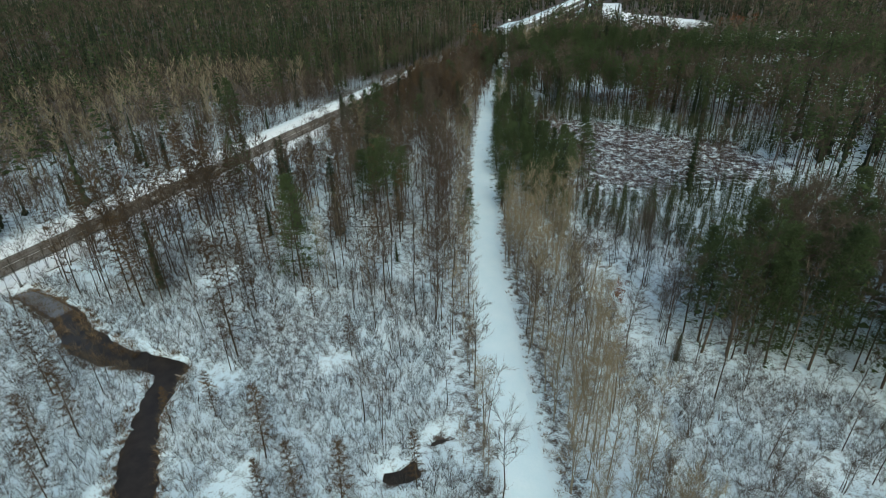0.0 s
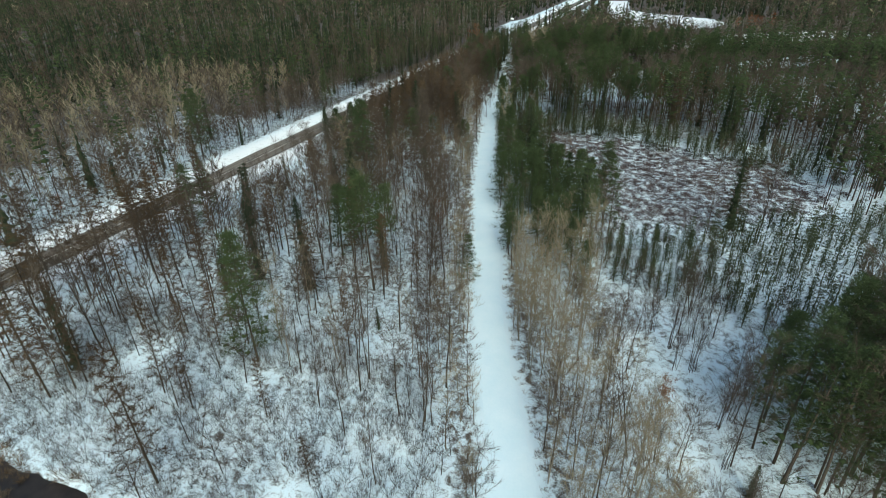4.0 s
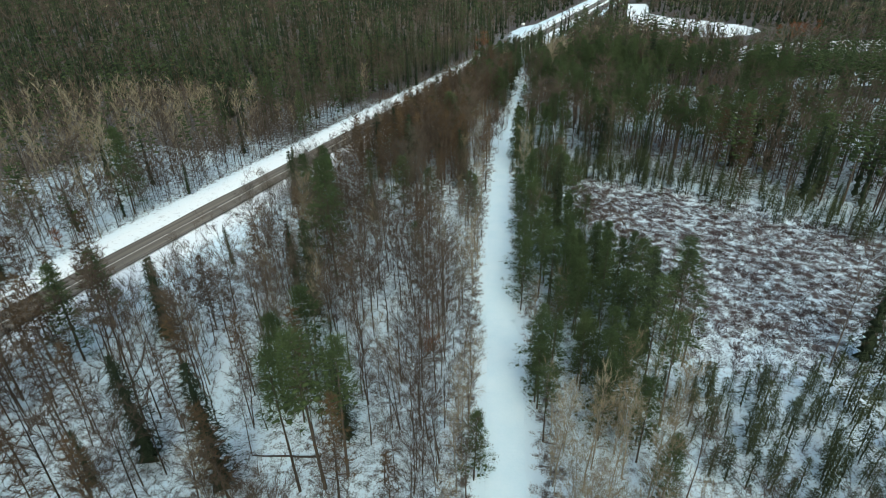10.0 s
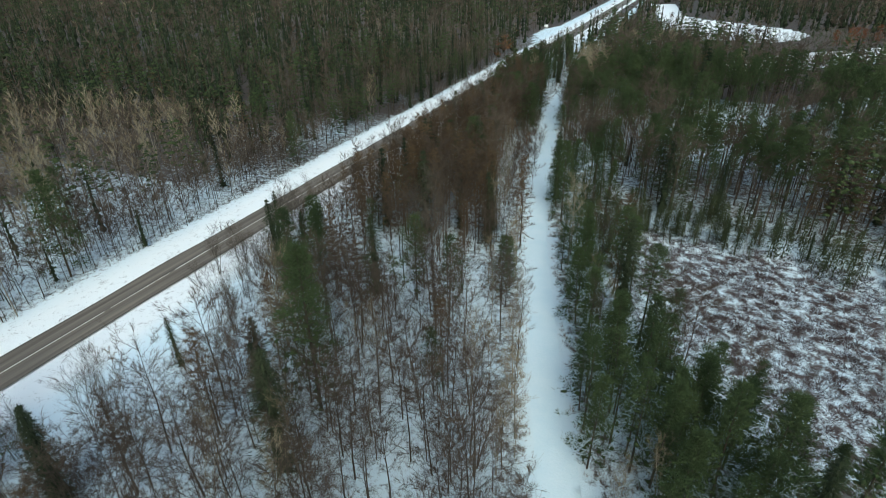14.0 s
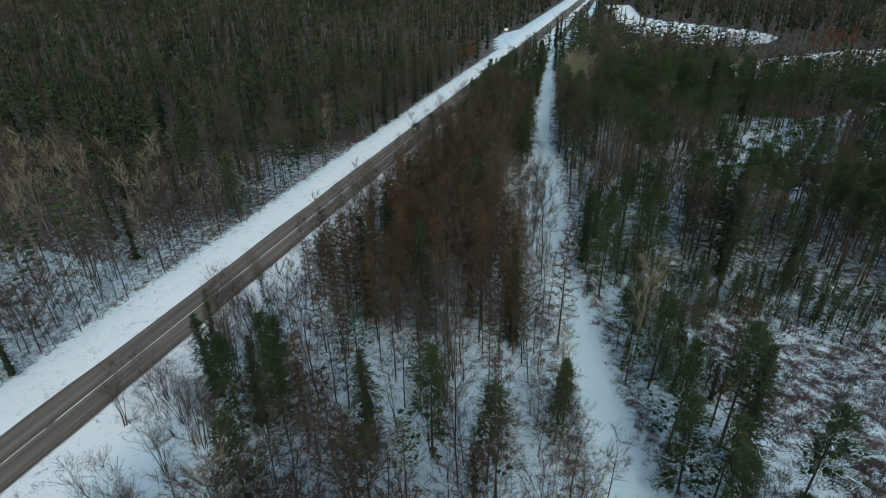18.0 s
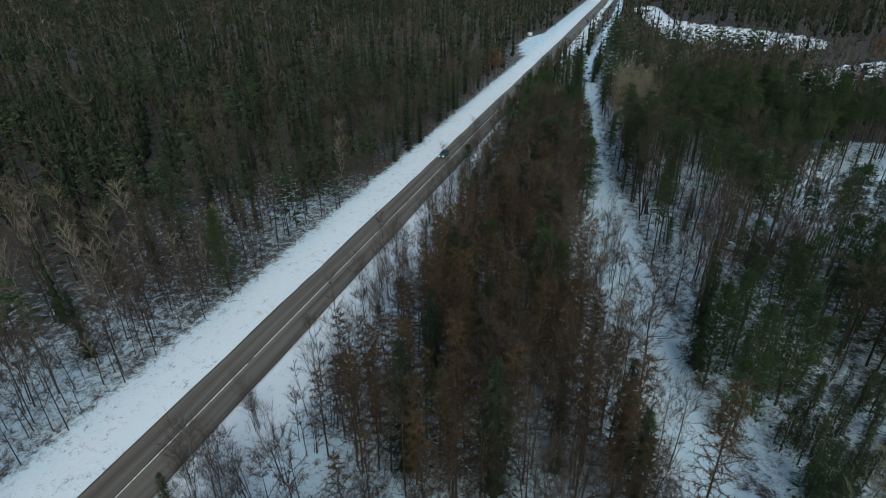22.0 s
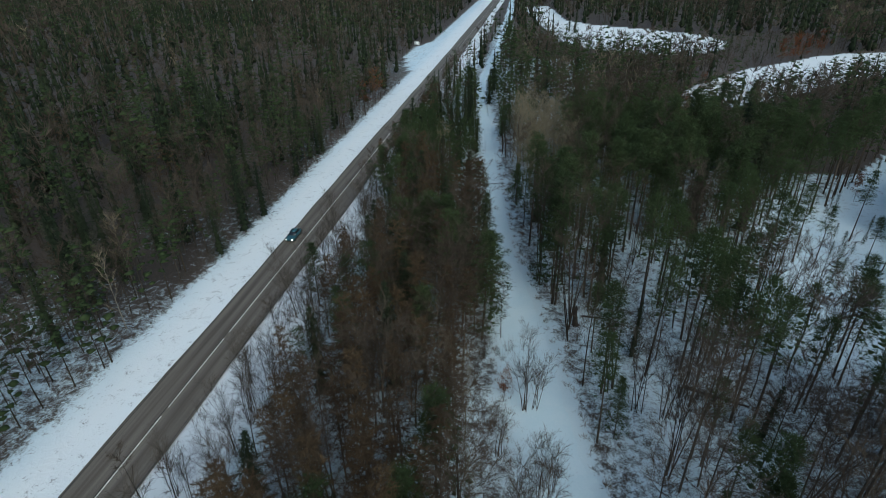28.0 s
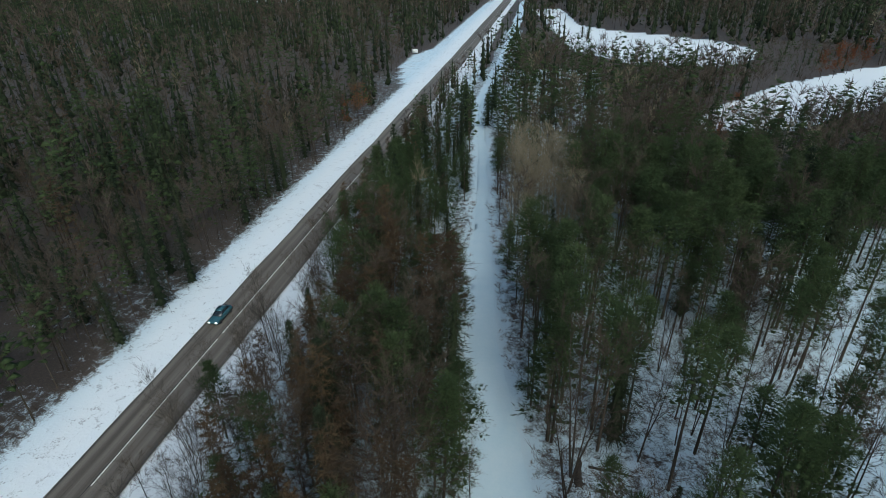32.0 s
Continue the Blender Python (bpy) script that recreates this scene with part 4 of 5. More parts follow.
# zone: spacing, box, kinds and their shares, heights
STANDS = {
    WEST: (4.6, MIDBOX, dict(spruce=0.4, pine=0.24, larch=0.15, maple=0.18, bare=0.03), (9, 19)),
    WEST_TAN: (4.4, NEARBOX, dict(pale=0.42, bare=0.2, maple=0.2, pine=0.12, spruce=0.06), (12, 18)),
    WEST_EDGE: (2.6, NEARBOX, dict(bare=0.45, maple=0.35, pale=0.06, spruce=0.07, pine=0.04, oak=0.03), (8, 13)),
    W_SWAMP: (9.0, NEARBOX, dict(larch=0.4, bare=0.6), (7, 14)),
    W_MID: (4.2, NEARBOX, dict(bare=0.64, larch=0.24, spruce=0.04, pine=0.02, maple=0.06), (13, 20)),
    W_POLES: (4.3, NEARBOX, dict(bare=0.6, pale=0.12, maple=0.2, larch=0.08), (10, 17)),
    W_UPPER: (3.7, NEARBOX, dict(bare=0.24, maple=0.48, pale=0.1, larch=0.12, spruce=0.03, pine=0.03), (11, 17)),
    W_OPEN: (4.4, NEARBOX, dict(bare=0.44, larch=0.24, spruce=0.08, pine=0.08, clump=0.06, maple=0.1), (11, 17)),
    W_LARCH: (2.95, NEARBOX, dict(larch=0.52, maple=0.22, spruce=0.12, pine=0.08, bare=0.06), (13, 19)),
    W_NORTH: (3.1, NEARBOX, dict(pine=0.42, spruce=0.16, larch=0.24, bare=0.11, maple=0.07), (15, 19)),
    E_SWAMP: (6.5, NEARBOX, dict(clump=0.5, bare=0.42, maple=0.08), (6, 11)),
    E_PINES: (4.2, NEARBOX, dict(pine=0.54, bare=0.2, maple=0.26), (17, 24)),
    E_SPARSE: (5.6, NEARBOX, dict(clump=0.5, bare=0.35, maple=0.15), (8, 14)),
    SAPS: (2.2, NEARBOX, dict(sapling=0.96, spruce=0.04), (3.6, 7.0)),
    ROW_E: (3.5, NEARBOX, dict(pine=0.74, pale=0.16, bare=0.1), (11, 15.5)),
    ROW_E_N: (4.2, NEARBOX, dict(pine=0.46, pale=0.3, bare=0.24), (9, 13.5)),
    ROW_E2: (2.8, NEARBOX, dict(pale=0.76, bare=0.16, maple=0.08), (10, 16)),
    ROW_W: (3.0, NEARBOX, dict(pale=0.5, bare=0.42, maple=0.08), (7, 13)),
    FRINGE: (1.9, NEARBOX, dict(sapling=0.8, bare=0.13, spruce=0.07), (3, 7.5)),
    E_NORTH: (3.4, NEARBOX, dict(bare=0.2, maple=0.16, redpine=0.34, pine=0.14, larch=0.1, spruce=0.06), (14, 20)),
    E_OPEN: (4.3, NEARBOX, dict(bare=0.44, clump=0.14, redpine=0.32, maple=0.1), (11, 18)),
    ROW_N: (3.6, NEARBOX, dict(pine=0.62, spruce=0.2, bare=0.18), (9, 15)),
    E_TALL: (3.8, NEARBOX, dict(redpine=0.6, bare=0.2, pine=0.13, spruce=0.07), (16, 22)),
    E_GLADE: (8.5, NEARBOX, dict(redpine=0.55, bare=0.2, oak=0.12, maple=0.13), (9, 15)),
    E_FAR: (4.2, MIDBOX, dict(pine=0.42, maple=0.2, bare=0.22, spruce=0.1, pale=0.06), (12, 19)),
    FAR: (8.0, FARBOX, dict(pine=0.2, spruce=0.44, maple=0.24, larch=0.09, pale=0.03), (13, 19)),
    EDGE_N: (3.5, NEARBOX, dict(pine=0.3, spruce=0.2, bare=0.24, maple=0.2, pale=0.06), (10, 15)),
    ROADSIDE_S: (5.3, NEARBOX, dict(clump=0.5, bare=0.18, pale=0.32), (7, 12)),
    W_EDGE: (3.9, NEARBOX, dict(larch=0.5, maple=0.22, bare=0.28), (14, 19)),
    E_THIN: (4.2, NEARBOX, dict(redpine=0.42, bare=0.46, maple=0.12), (13, 18)),
    ASPEN: (3.0, NEARBOX, dict(pale=0.9, maple=0.1), (13, 17)),
    ROADSIDE: (3.7, NEARBOX, dict(clump=0.7, bare=0.3), (7, 12)),
    CORNER: (5.0, NEARBOX, dict(clump=0.6, bare=0.4), (6, 11)),
}
# trees with a place of their own: x, y, height
MARKED = {
    "pine": [(-62, 75, 22.5), (-78, 138, 25), (25, 81, 24), (-65.7, 213, 16), (-51.5, 170, 14), (-44.2, 161.4, 13), (-44, 142.5, 14), (-36, 147, 14),
             (-29.7, 149, 14), (-155.4, 159, 16), (-92.5, 152.6, 16), (-33, 154, 14), (-19, 112, 11), (-22.5, 119.6, 11), (-65, 113, 18), (-48, 163, 15), (-62.7, 218, 15), (-54.7, 186, 14), (-64.6, 176, 10), (-98, 166.6, 16), (-101.5, 163, 15), (-95.5, 163.5, 15), (-99.5, 169.5, 13), (-65.1, 172.4, 12), (-70.6, 245, 9), (-39.4, 107, 10.5)],
    "redpine": [(-55, 99.5, 23), (-57.5, 98, 21), (-53.5, 102, 20), (-54, 250.3, 17), (-55.6, 252.8, 15), (-49, 252, 14), (-65, 267, 21), (-48.5, 286.5, 18), (-39.5, 291.5, 18), (-59.3, 265, 17), (-65.4, 256.7, 18), (-56, 262, 17), (-52, 268, 16)],
    "spruce": [(-89.6, 140.1, 11), (-54.8, 246.5, 9), (-96.7, 115.2, 14), (-139.0, 115.4, 11), (-80.8, 89.4, 9), (-48.3, 89, 4.6), (-146, 114, 12), (6.4, 76, 5.4), (-95, 114, 15.4), (-66, 95, 19), (-76, 128, 19), (-102, 137, 9), (-70.5, 285, 7.5), (-108.2, 167, 14), (-112.8, 172.7, 12), (-104.2, 388.4, 14), (-98.2, 391, 12)],
    "larch": [(-109.5, 258.3, 11), (-100.5, 258, 12), (-110.8, 270.8, 12), (-112, 99, 21), (-102.9, 95.4, 19), (-97.0, 96.3, 17), (-111.0, 77.0, 21), (-114, 70.8, 20), (-70.1, 64.3, 16), (-107, 92, 21), (-110, 87, 20), (-112.7, 117.4, 18), (-107, 71, 21), (-104, 79, 20), (-102, 84, 20), (-104, 64, 20), (-99, 69, 19), (-113, 106, 19), (-111, 102.5, 18), (-104, 110, 18), (-67.3, 30.8, 13), (-78.9, 35.3, 14), (-66.6, 25.8, 12),
              (-58.8, 52.4, 21), (-91.4, 60, 22), (-93.7, 196.4, 18), (-96.7, 235.4, 18), (-98, 225.4, 18), (-82.4, 202, 17), (-95.3, 254, 18), (-91.2, 242.4, 17), (-95, 231, 16)],
    "oak": [(-4, 84.8, 7), (-52.2, 123.3, 9), (-83.5, 249, 5), (-139.5, 392, 11), (-140, 399, 10), (-141, 384, 9), (-40.8, 361, 11), (-26, 402, 9), (20, 464, 11), (27, 470, 12), (34, 476, 11), (42, 483, 12), (31, 480, 11)],
    "maple": [(-71.6, 146.2, 17), (-68, 130.5, 15), (-55.8, 127, 14)],
    "bare": [(11.9, 69.4, 16), (-7.2, 76.8, 16), (-20.5, 58.7, 15), (-50.3, 87.6, 15.8), (-11, 88.3, 15), (-9, 93, 12.5), (-32.6, 80.2, 17), (-78.6, 230, 13), (-77, 224, 12.5), (-75.2, 217.6, 11)],
    "pale": [(-24.5, 110.5, 15), (-27, 114, 15), (-21, 107, 14), (-23, 103.5, 13), (-20.5, 111, 14), (-19, 103, 12), (-79, 122, 13), (-77, 119, 12), (-57, 188, 17), (-102, 316, 14)],
}
FAR_PINES = [(-47.7, 225.7, 20), (-41.4, 225.5, 20), (-111.6, 323.3, 16), (-109, 330, 16), (-108.5, 290, 15), (-108, 305.3, 16), (-107, 328.5, 15), (-104.3, 383.4, 14), (-97.8, 390, 10), (-70, 337.4, 17), (-58, 331.6, 17), (-22.2, 366, 15), (-12.4, 368, 15),
             (-113.6, 265.5, 11), (14, 92.5, 22), (17.8, 84, 22), (24.7, 92.8, 22), (33, 112.5, 22), (-52.5, 175.6, 16), (-40, 157, 16)]
MARKED["pine"] = MARKED["pine"] + FAR_PINES + [(-102.8, 104.9, 17), (-106, 113, 15)]
MARKED["pine"] += [(9, 90, 17), (19, 80, 19), (28, 86, 21), (34, 80, 20), (37, 90, 22), (42, 84, 21), (47, 78, 20), (52, 88, 22), (44, 97, 21), (31, 99, 21), (22, 103, 20), (57, 74, 20), (62, 84, 21), (52, 104, 21)]
MARKED["pine"] += [(-141.5, 147.5, 21), (-139.3, 213.4, 15), (-77.5, 274.2, 19), (-106.2, 297.1, 18), (-87.4, 260.9, 17), (-62.8, 206.2, 18), (-57.4, 212.7, 17), (-54.8, 216, 12), (-37.1, 142.9, 16), (-26.2, 145.3, 16), (-31, 143, 17), (-66.9, 107.8, 16.5), (-40.4, 162.1, 10), (-24, 149, 13), (-28, 153.5, 13), (-21.5, 145, 12), (-33.5, 149.5, 15)]
MARKED["redpine"] += [(-36.8, 247.3, 23), (-31.5, 242.4, 23), (-56.8, 249.6, 20), (-58.5, 262, 18), (-60.7, 258.4, 21), (-44.1, 249.1, 20)]
MARKED["spruce"] += [(-66.8, 259.9, 9.5), (-147, 192.6, 11.5), (-105.1, 238.6, 7.5), (-84.7, 134.9, 11.5), (-62, 560, 14), (-65, 566, 11)]
rng = np.random.default_rng(42)
placed = {k: [] for k in KINDS}
for k, spots in MARKED.items():
    placed[k] += [(x, y, h, 1) for x, y, h in spots]
marked = np.array([(x, y) for spots in MARKED.values() for x, y, h in spots])
for number, (step, box, shares, (h0, h1)) in STANDS.items():
    X, Y = spread(zone_of, number, step, box, rng)
    if not len(X):
        continue
    near = np.min(np.hypot(X[:, None] - marked[None, :, 0], Y[:, None] - marked[None, :, 1]), 1) if len(X) < 8000 else np.full(len(X), 9.0)
    names = list(shares)
    p = np.array([shares[n] for n in names])
    # kinds gather in patches
    score = np.log(p)[None] + rng.gumbel(size=(len(X), len(names))) * 0.8
    for c, n in enumerate(names):
        score[:, c] += 1.1 * waves(X, Y, 22.0 if number != FAR else 60.0, 3.7 * (list(KINDS).index(n) + 1))
    pick = score.argmax(1)
    H = rng.uniform(h0, h1, len(X))
    rr = X - road_x(Y)
    if number not in (ROADSIDE, W_EDGE):
        H = np.where(rr > 0, H * (0.6 + 0.4 * smooth(8, np.where((Y < 125) | (Y > 285), 21, 27), rr)), H)
    # low growth along the near edges of the fields
    H = np.where((poly_gap(FIELD_FAR, X, Y) < 42) & (Y < 545), H * 0.38, H)
    H = np.where((poly_gap(FIELD_MID, X, Y) < 18) & (Y < 428 + 0.72 * X), H * 0.65, H)
    for c, n in enumerate(names):
        for q in np.nonzero((pick == c) & (near > 2.0))[0]:
            hh = H[q] * (0.5 if n == "oak" else 1.0)
            placed[n].append((X[q], Y[q], hh, 0))


def lay(geos, pts, seed):
    """Joins copies of the given plants, each turned and scaled, into arrays."""
    r = np.random.default_rng(seed)
    out = Geo()
    src = [g.arrays() for g in geos]
    which = r.integers(0, len(geos), len(pts))
    for w, (v, f, m, t) in enumerate(src):
        P = pts[which == w]
        if not len(P):
            continue
        a = r.uniform(0, 6.28, len(P))
        s = P[:, 3]
        wd = s * r.uniform(0.85, 1.2, len(P))
        c, sn = np.cos(a)[:, None], np.sin(a)[:, None]
        V = np.stack([(v[None, :, 0] * c - v[None, :, 1] * sn) * wd[:, None] + P[:, 0:1], (v[None, :, 0] * sn + v[None, :, 1] * c) * wd[:, None] + P[:, 1:2], v[None, :, 2] * s[:, None] + P[:, 2:3]], 2).reshape(-1, 3)
        F = (f[None] + (np.arange(len(P)) * len(v))[:, None, None]).reshape(-1, 3)
        tint = np.repeat(r.uniform(0, 1, len(P)), len(v))
        out.v.append(V), out.f.append(F + out.n), out.m.append(np.tile(m, len(P))), out.t.append(tint)
        out.n += len(V)
    return out


def stuff(name, geos_pts, mats, label, category, seed=1):
    out = Geo()
    for geos, pts in geos_pts:
        if len(pts):
            g = lay(geos, pts, seed)
            v, f, m, t = g.arrays()
            out.v.append(v), out.f.append(f + out.n), out.m.append(m), out.t.append(t)
            out.n += len(v)
    if out.n:
        v, f, m, t = out.arrays()
        return tagged(new(name, mesh_of(name, v, f, mats, m, t, True)), label, category, kind="stuff")


WOODS = dict(bare="hardwood_stand", pale="aspen_stand", maple="maple_stand", larch="larch_stand", pine="pine_stand", spruce="spruce_stand", sapling="sapling_thicket", oak="oak_stand", redpine="red_pine_stand", clump="willow_stand")
for kind, spots in placed.items():
    K = KINDS[kind]
    P = np.array(spots)
    d = np.minimum(line_gap(CORE_LINE, P[:, 0], P[:, 1]), line_gap(EAST_LINE, P[:, 0], P[:, 1]) + 4) - 1000 * P[:, 3]
    order = np.argsort(d)
    P, d = P[order], d[order]
    Z = ground_z(P[:, 0], P[:, 1])
    n = min(K.get("most", 300), int((d < 120).sum()))
    r = np.random.default_rng(len(kind))
    protos = []
    close = len(K.get("close", []))
    for g in K.get("close", []) + K["near"] + K.get("lone", []):
        protos.append([mesh_of("trunk", *g.only(0), [K["mats"][0]], soft=True), mesh_of("crown", *g.only(1), [K["mats"][1]], soft=True)])
    for q in range(n):
        root = new(K["name"])
        s = P[q, 2] / K["h"]
        wd = s * r.uniform(0.88, 1.15)
        root.matrix_basis = Matrix.LocRotScale((P[q, 0], P[q, 1], Z[q]), Euler((r.normal(0, 0.025), r.normal(0, 0.025), r.uniform(0, 6.28))), (wd, wd, s))
        tagged(root, K["label"], K["cat"], K["name"] + "s in the woods")
        lone = P[q, 3] and kind == "pine"
        many = len(protos) - len(K.get("lone", []))
        a, b = protos[many + q % 2] if lone else protos[r.integers(0, close)] if q < 110 and close else protos[r.integers(close, many)]
        part("trunk", a, root), part("crown", b, root)
    rest = np.column_stack([P[n:, :2], Z[n:], P[n:, 2] / K["h"]])
    dd = d[n:]
    stuff(WOODS[kind], [(K["mid"], rest[dd < 90]), (K["low"], rest[(dd >= 90) & (dd < 210)]), (K["far"], rest[dd >= 210])], list(K["mats"]), "many more: " + K["label"], "woods", 3)

# ---- shrubs, heath, undergrowth ----
SHRUBS = [shrub(s, 3.0, 13, 9, 0.015, 0.6) for s in (81, 82, 83, 84)]
SHRUBS_LOW = [shrub(s, 2.8, 12, 6, 0.019, 0.65, False) for s in (85, 86, 87)]


def thicket(step, box, where, rng):
    X, Y = np.meshgrid(np.arange(box[0], box[2], step), np.arange(box[1], box[3], step))
    X, Y = (X + rng.uniform(-0.6, 0.6, X.shape) * step).ravel(), (Y + rng.uniform(-0.6, 0.6, Y.shape) * step).ravel()
    k = where(X, Y)
    return X[k], Y[k]


def is_swamp(x, y):
    z = zone_of(x, y)
    return (np.isin(z, (W_SWAMP, E_SWAMP)) | (np.isin(z, (W_MID, W_POLES)) & (y < 82))) & (waves(x, y, 7.0, 9.0) > -0.55) & (y > 18)


def is_under(x, y):
    z = zone_of(x, y)
    return np.isin(z, (W_MID, W_POLES, W_UPPER, W_LARCH, E_SPARSE, E_NORTH, ROW_E2, ROW_W, E_TALL, E_OPEN, W_NORTH, CORNER, ROW_E, WEST_EDGE, E_PINES)) & (line_gap(PLAN_LINE, x, y) < 90)


X, Y = thicket(1.22, (-118, 18, 60, 108), is_swamp, rng)
order = np.argsort(line_gap(PLAN_LINE, X, Y) + rng.uniform(0, 10, len(X)))
X, Y = X[order], Y[order]
Z = ground_z(X, Y)
meshes = [mesh_of("alder_shrub", *g.only(0), [MAT_SHRUB]) for g in SHRUBS]
for q in range(300):
    ob = new("alder_shrub", meshes[q % 4])
    s = rng.uniform(0.5, 1.15)
    ob.matrix_basis = Matrix.LocRotScale((X[q], Y[q], Z[q]), Euler((0, 0, rng.uniform(0, 6.28))), (s, s, s))
    tagged(ob, "leafless grey alder shrub with many thin stems in snow", "shrub", "alder shrubs in the swamp")
swamp = np.column_stack([X[300:], Y[300:], Z[300:], rng.uniform(0.45, 1.15, len(X) - 300)])
stuff("alder_thicket", [(SHRUBS_LOW, swamp)], [MAT_SHRUB], "thicket of thin leafless grey alder stems in snow", "shrubs", 5)
X, Y = thicket(3.3, (-165, 40, 80, 330), is_under, rng)
stuff("undergrowth", [(SHRUBS_LOW, np.column_stack([X, Y, ground_z(X, Y), rng.uniform(0.25, 0.8, len(X))]))], [MAT_TWIG], "thin brown saplings and brush on the woodland floor", "undergrowth", 6)
X, Y = thicket(4.2, (-52, 262, 60, 390), lambda x, y: (poly_gap(GLADE, x, y) < 1) & (waves(x, y, 6.0, 4.0) > -0.2), rng)
stuff("juniper_bushes", [(KINDS["sapling"]["near"], np.column_stack([X, Y, ground_z(X, Y), rng.uniform(0.35, 0.65, len(X))]))], list(KINDS["sapling"]["mats"]), "low green conifer bushes in a snowy glade", "bushes", 8)
# hummocks of heath, each a cushion of fine stems, with snow lanes between them
X, Y = thicket(1.5, (-62, 132, 70, 214), lambda x, y: (poly_gap(BOG, x, y) < -1 + 4 * waves(x, y, 6.0, 2.0)) & (waves(x, y, 4.0, 5.0) + 0.6 * waves(x, y, 1.9, 1.0) > -0.7), rng)
HEATH = [tussock(s, 0.6, 64, 2.0, 0.06) for s in (91, 92, 93, 94)]
stuff("bog_heath", [(HEATH, np.column_stack([X, Y, ground_z(X, Y), rng.uniform(0.65, 1.5, len(X))]))], [MAT_HEATH], "brown clumps of leatherleaf heath poking through bog snow", "heath", 7)
# scattered darker bushes on the bog
X, Y = thicket(7.0, (-50, 140, 36, 210), lambda x, y: (poly_gap(BOG, x, y) < -4) & (rng.uniform(0, 1, x.shape) < 0.7), rng)
bush = [mesh_of("bog_bush", *shrub(s, 1.5, 26, 14, 0.013, 0.95).only(0), [MAT_SHRUB]) for s in (181, 182)]
for q in range(len(X)):
    ob = new("bog_bush", bush[q % 2])
    k = rng.uniform(0.6, 1.25)
    ob.matrix_basis = Matrix.LocRotScale((X[q], Y[q], float(ground_z(X[q:q + 1], Y[q:q + 1])[0])), Euler((0, 0, rng.uniform(0, 6.28))), (k, k, k * 0.9))
    tagged(ob, "low rounded dark leafless bush on the snowy bog", "bush", "bushes on the bog")


def near_lines(x, y):
    g = line_gap(STREAM, x, y)
    return (g > -1.4) & (g < 1.6) & (waves(x, y, 3.0, 7.0) > -0.5) & ((x < -74) | (g > 0.1))


REEDS = [tussock(s, 0.75, 24, 1.0, 0.06) for s in (95, 96, 97)]
X, Y = thicket(0.85, (-112, 20, -44, 58), near_lines, rng)
stuff("stream_sedge", [(REEDS, np.column_stack([X, Y, np.maximum(ground_z(X, Y), -0.42), rng.uniform(0.6, 1.4, len(X))]))], [MAT_REED], "dry brown sedge along the stream's banks", "sedge", 9)


def trail_edge(x, y):
    t = np.abs(x - trail_x(y)) * 0.91 - trail_half(y)
    return (t > 0.0) & (t < 2.4) & (rng.uniform(0, 1, x.shape) > 0.25 + 0.25 * t)


X, Y = thicket(0.9, (-104, 30, 2, 335), trail_edge, rng)
stuff("trail_edge_grass", [(REEDS, np.column_stack([X, Y, ground_z(X, Y), rng.uniform(0.35, 1.0, len(X))]))], [MAT_REED], "dry brown grass poking through snow along the trail", "grass", 10)


def verge_edge(x, y):
    r = road_x(y) - x
    return (r > 12.6 + 0.8 * waves(x, y, 5.0, 3.0)) & (r < 17)


X, Y = thicket(1.3, (-144, 60, -134, 430), verge_edge, rng)
stuff("roadside_brush", [(SHRUBS_LOW, np.column_stack([X, Y, ground_z(X, Y), rng.uniform(0.2, 0.6, len(X))]))], [MAT_TWIG], "low brown brush along the edge of the snowy verge", "brush", 11)


# ---- the car on the road ----
def loft(sections, cap=True):
    """Triangles over equal rings of points."""
    n = len(sections[0])
    v = [p for s in sections for p in s]
    f = []
    for k in range(len(sections) - 1):
        for i in range(n):
            j = (i + 1) % n
            f += [(k * n + i, k * n + j, (k + 1) * n + j), (k * n + i, (k + 1) * n + j, (k + 1) * n + i)]
    if cap:
        for base, flip in ((0, 1), ((len(sections) - 1) * n, 0)):
            for i in range(1, n - 1):
                f.append((base, base + i + 1, base + i) if flip else (base, base + i, base + i + 1))
    return np.array(v, float), np.array(f)


MAT_PAINT = plain("teal_car_paint", (0.055, 0.13, 0.15), 0.25, 0.4, 0.1, 3.0)
MAT_GLASS = plain("dark_car_glass", (0.015, 0.02, 0.024), 0.08, 0.0, 0.1)
MAT_TYRE = plain("black_tyre_rubber", (0.02, 0.02, 0.02), 0.85)
MAT_RIM = plain("grey_wheel_rim", (0.35, 0.36, 0.38), 0.35, 0.8, 0.1)
MAT_LENS = bpy.data.materials.new("lit_headlamp")
MAT_LENS.use_nodes = True
MAT_LENS.node_tree.nodes["Principled BSDF"].inputs["Base Color"].default_value = (0.9, 0.85, 0.7, 1)
MAT_LENS.node_tree.nodes["Principled BSDF"].inputs["Emission Color"].default_value = (1.0, 0.9, 0.7, 1)
MAT_LENS.node_tree.nodes["Principled BSDF"].inputs["Emission Strength"].default_value = 3.0
MAT_REAR = plain("red_tail_lamp", (0.25, 0.02, 0.015), 0.3)


def ring_section(y, half, z0, z1, chamfer=0.12):
    c = min(chamfer, (z1 - z0) * 0.4)
    return [(-half, y, z0), (half, y, z0), (half + 0.02, y, z0 + (z1 - z0) * 0.5), (half - 0.02, y, z1 - c), (half - c * 1.2, y, z1), (-half + c * 1.2, y, z1), (-half + 0.02, y, z1 - c), (-half - 0.02, y, z0 + (z1 - z0) * 0.5)]


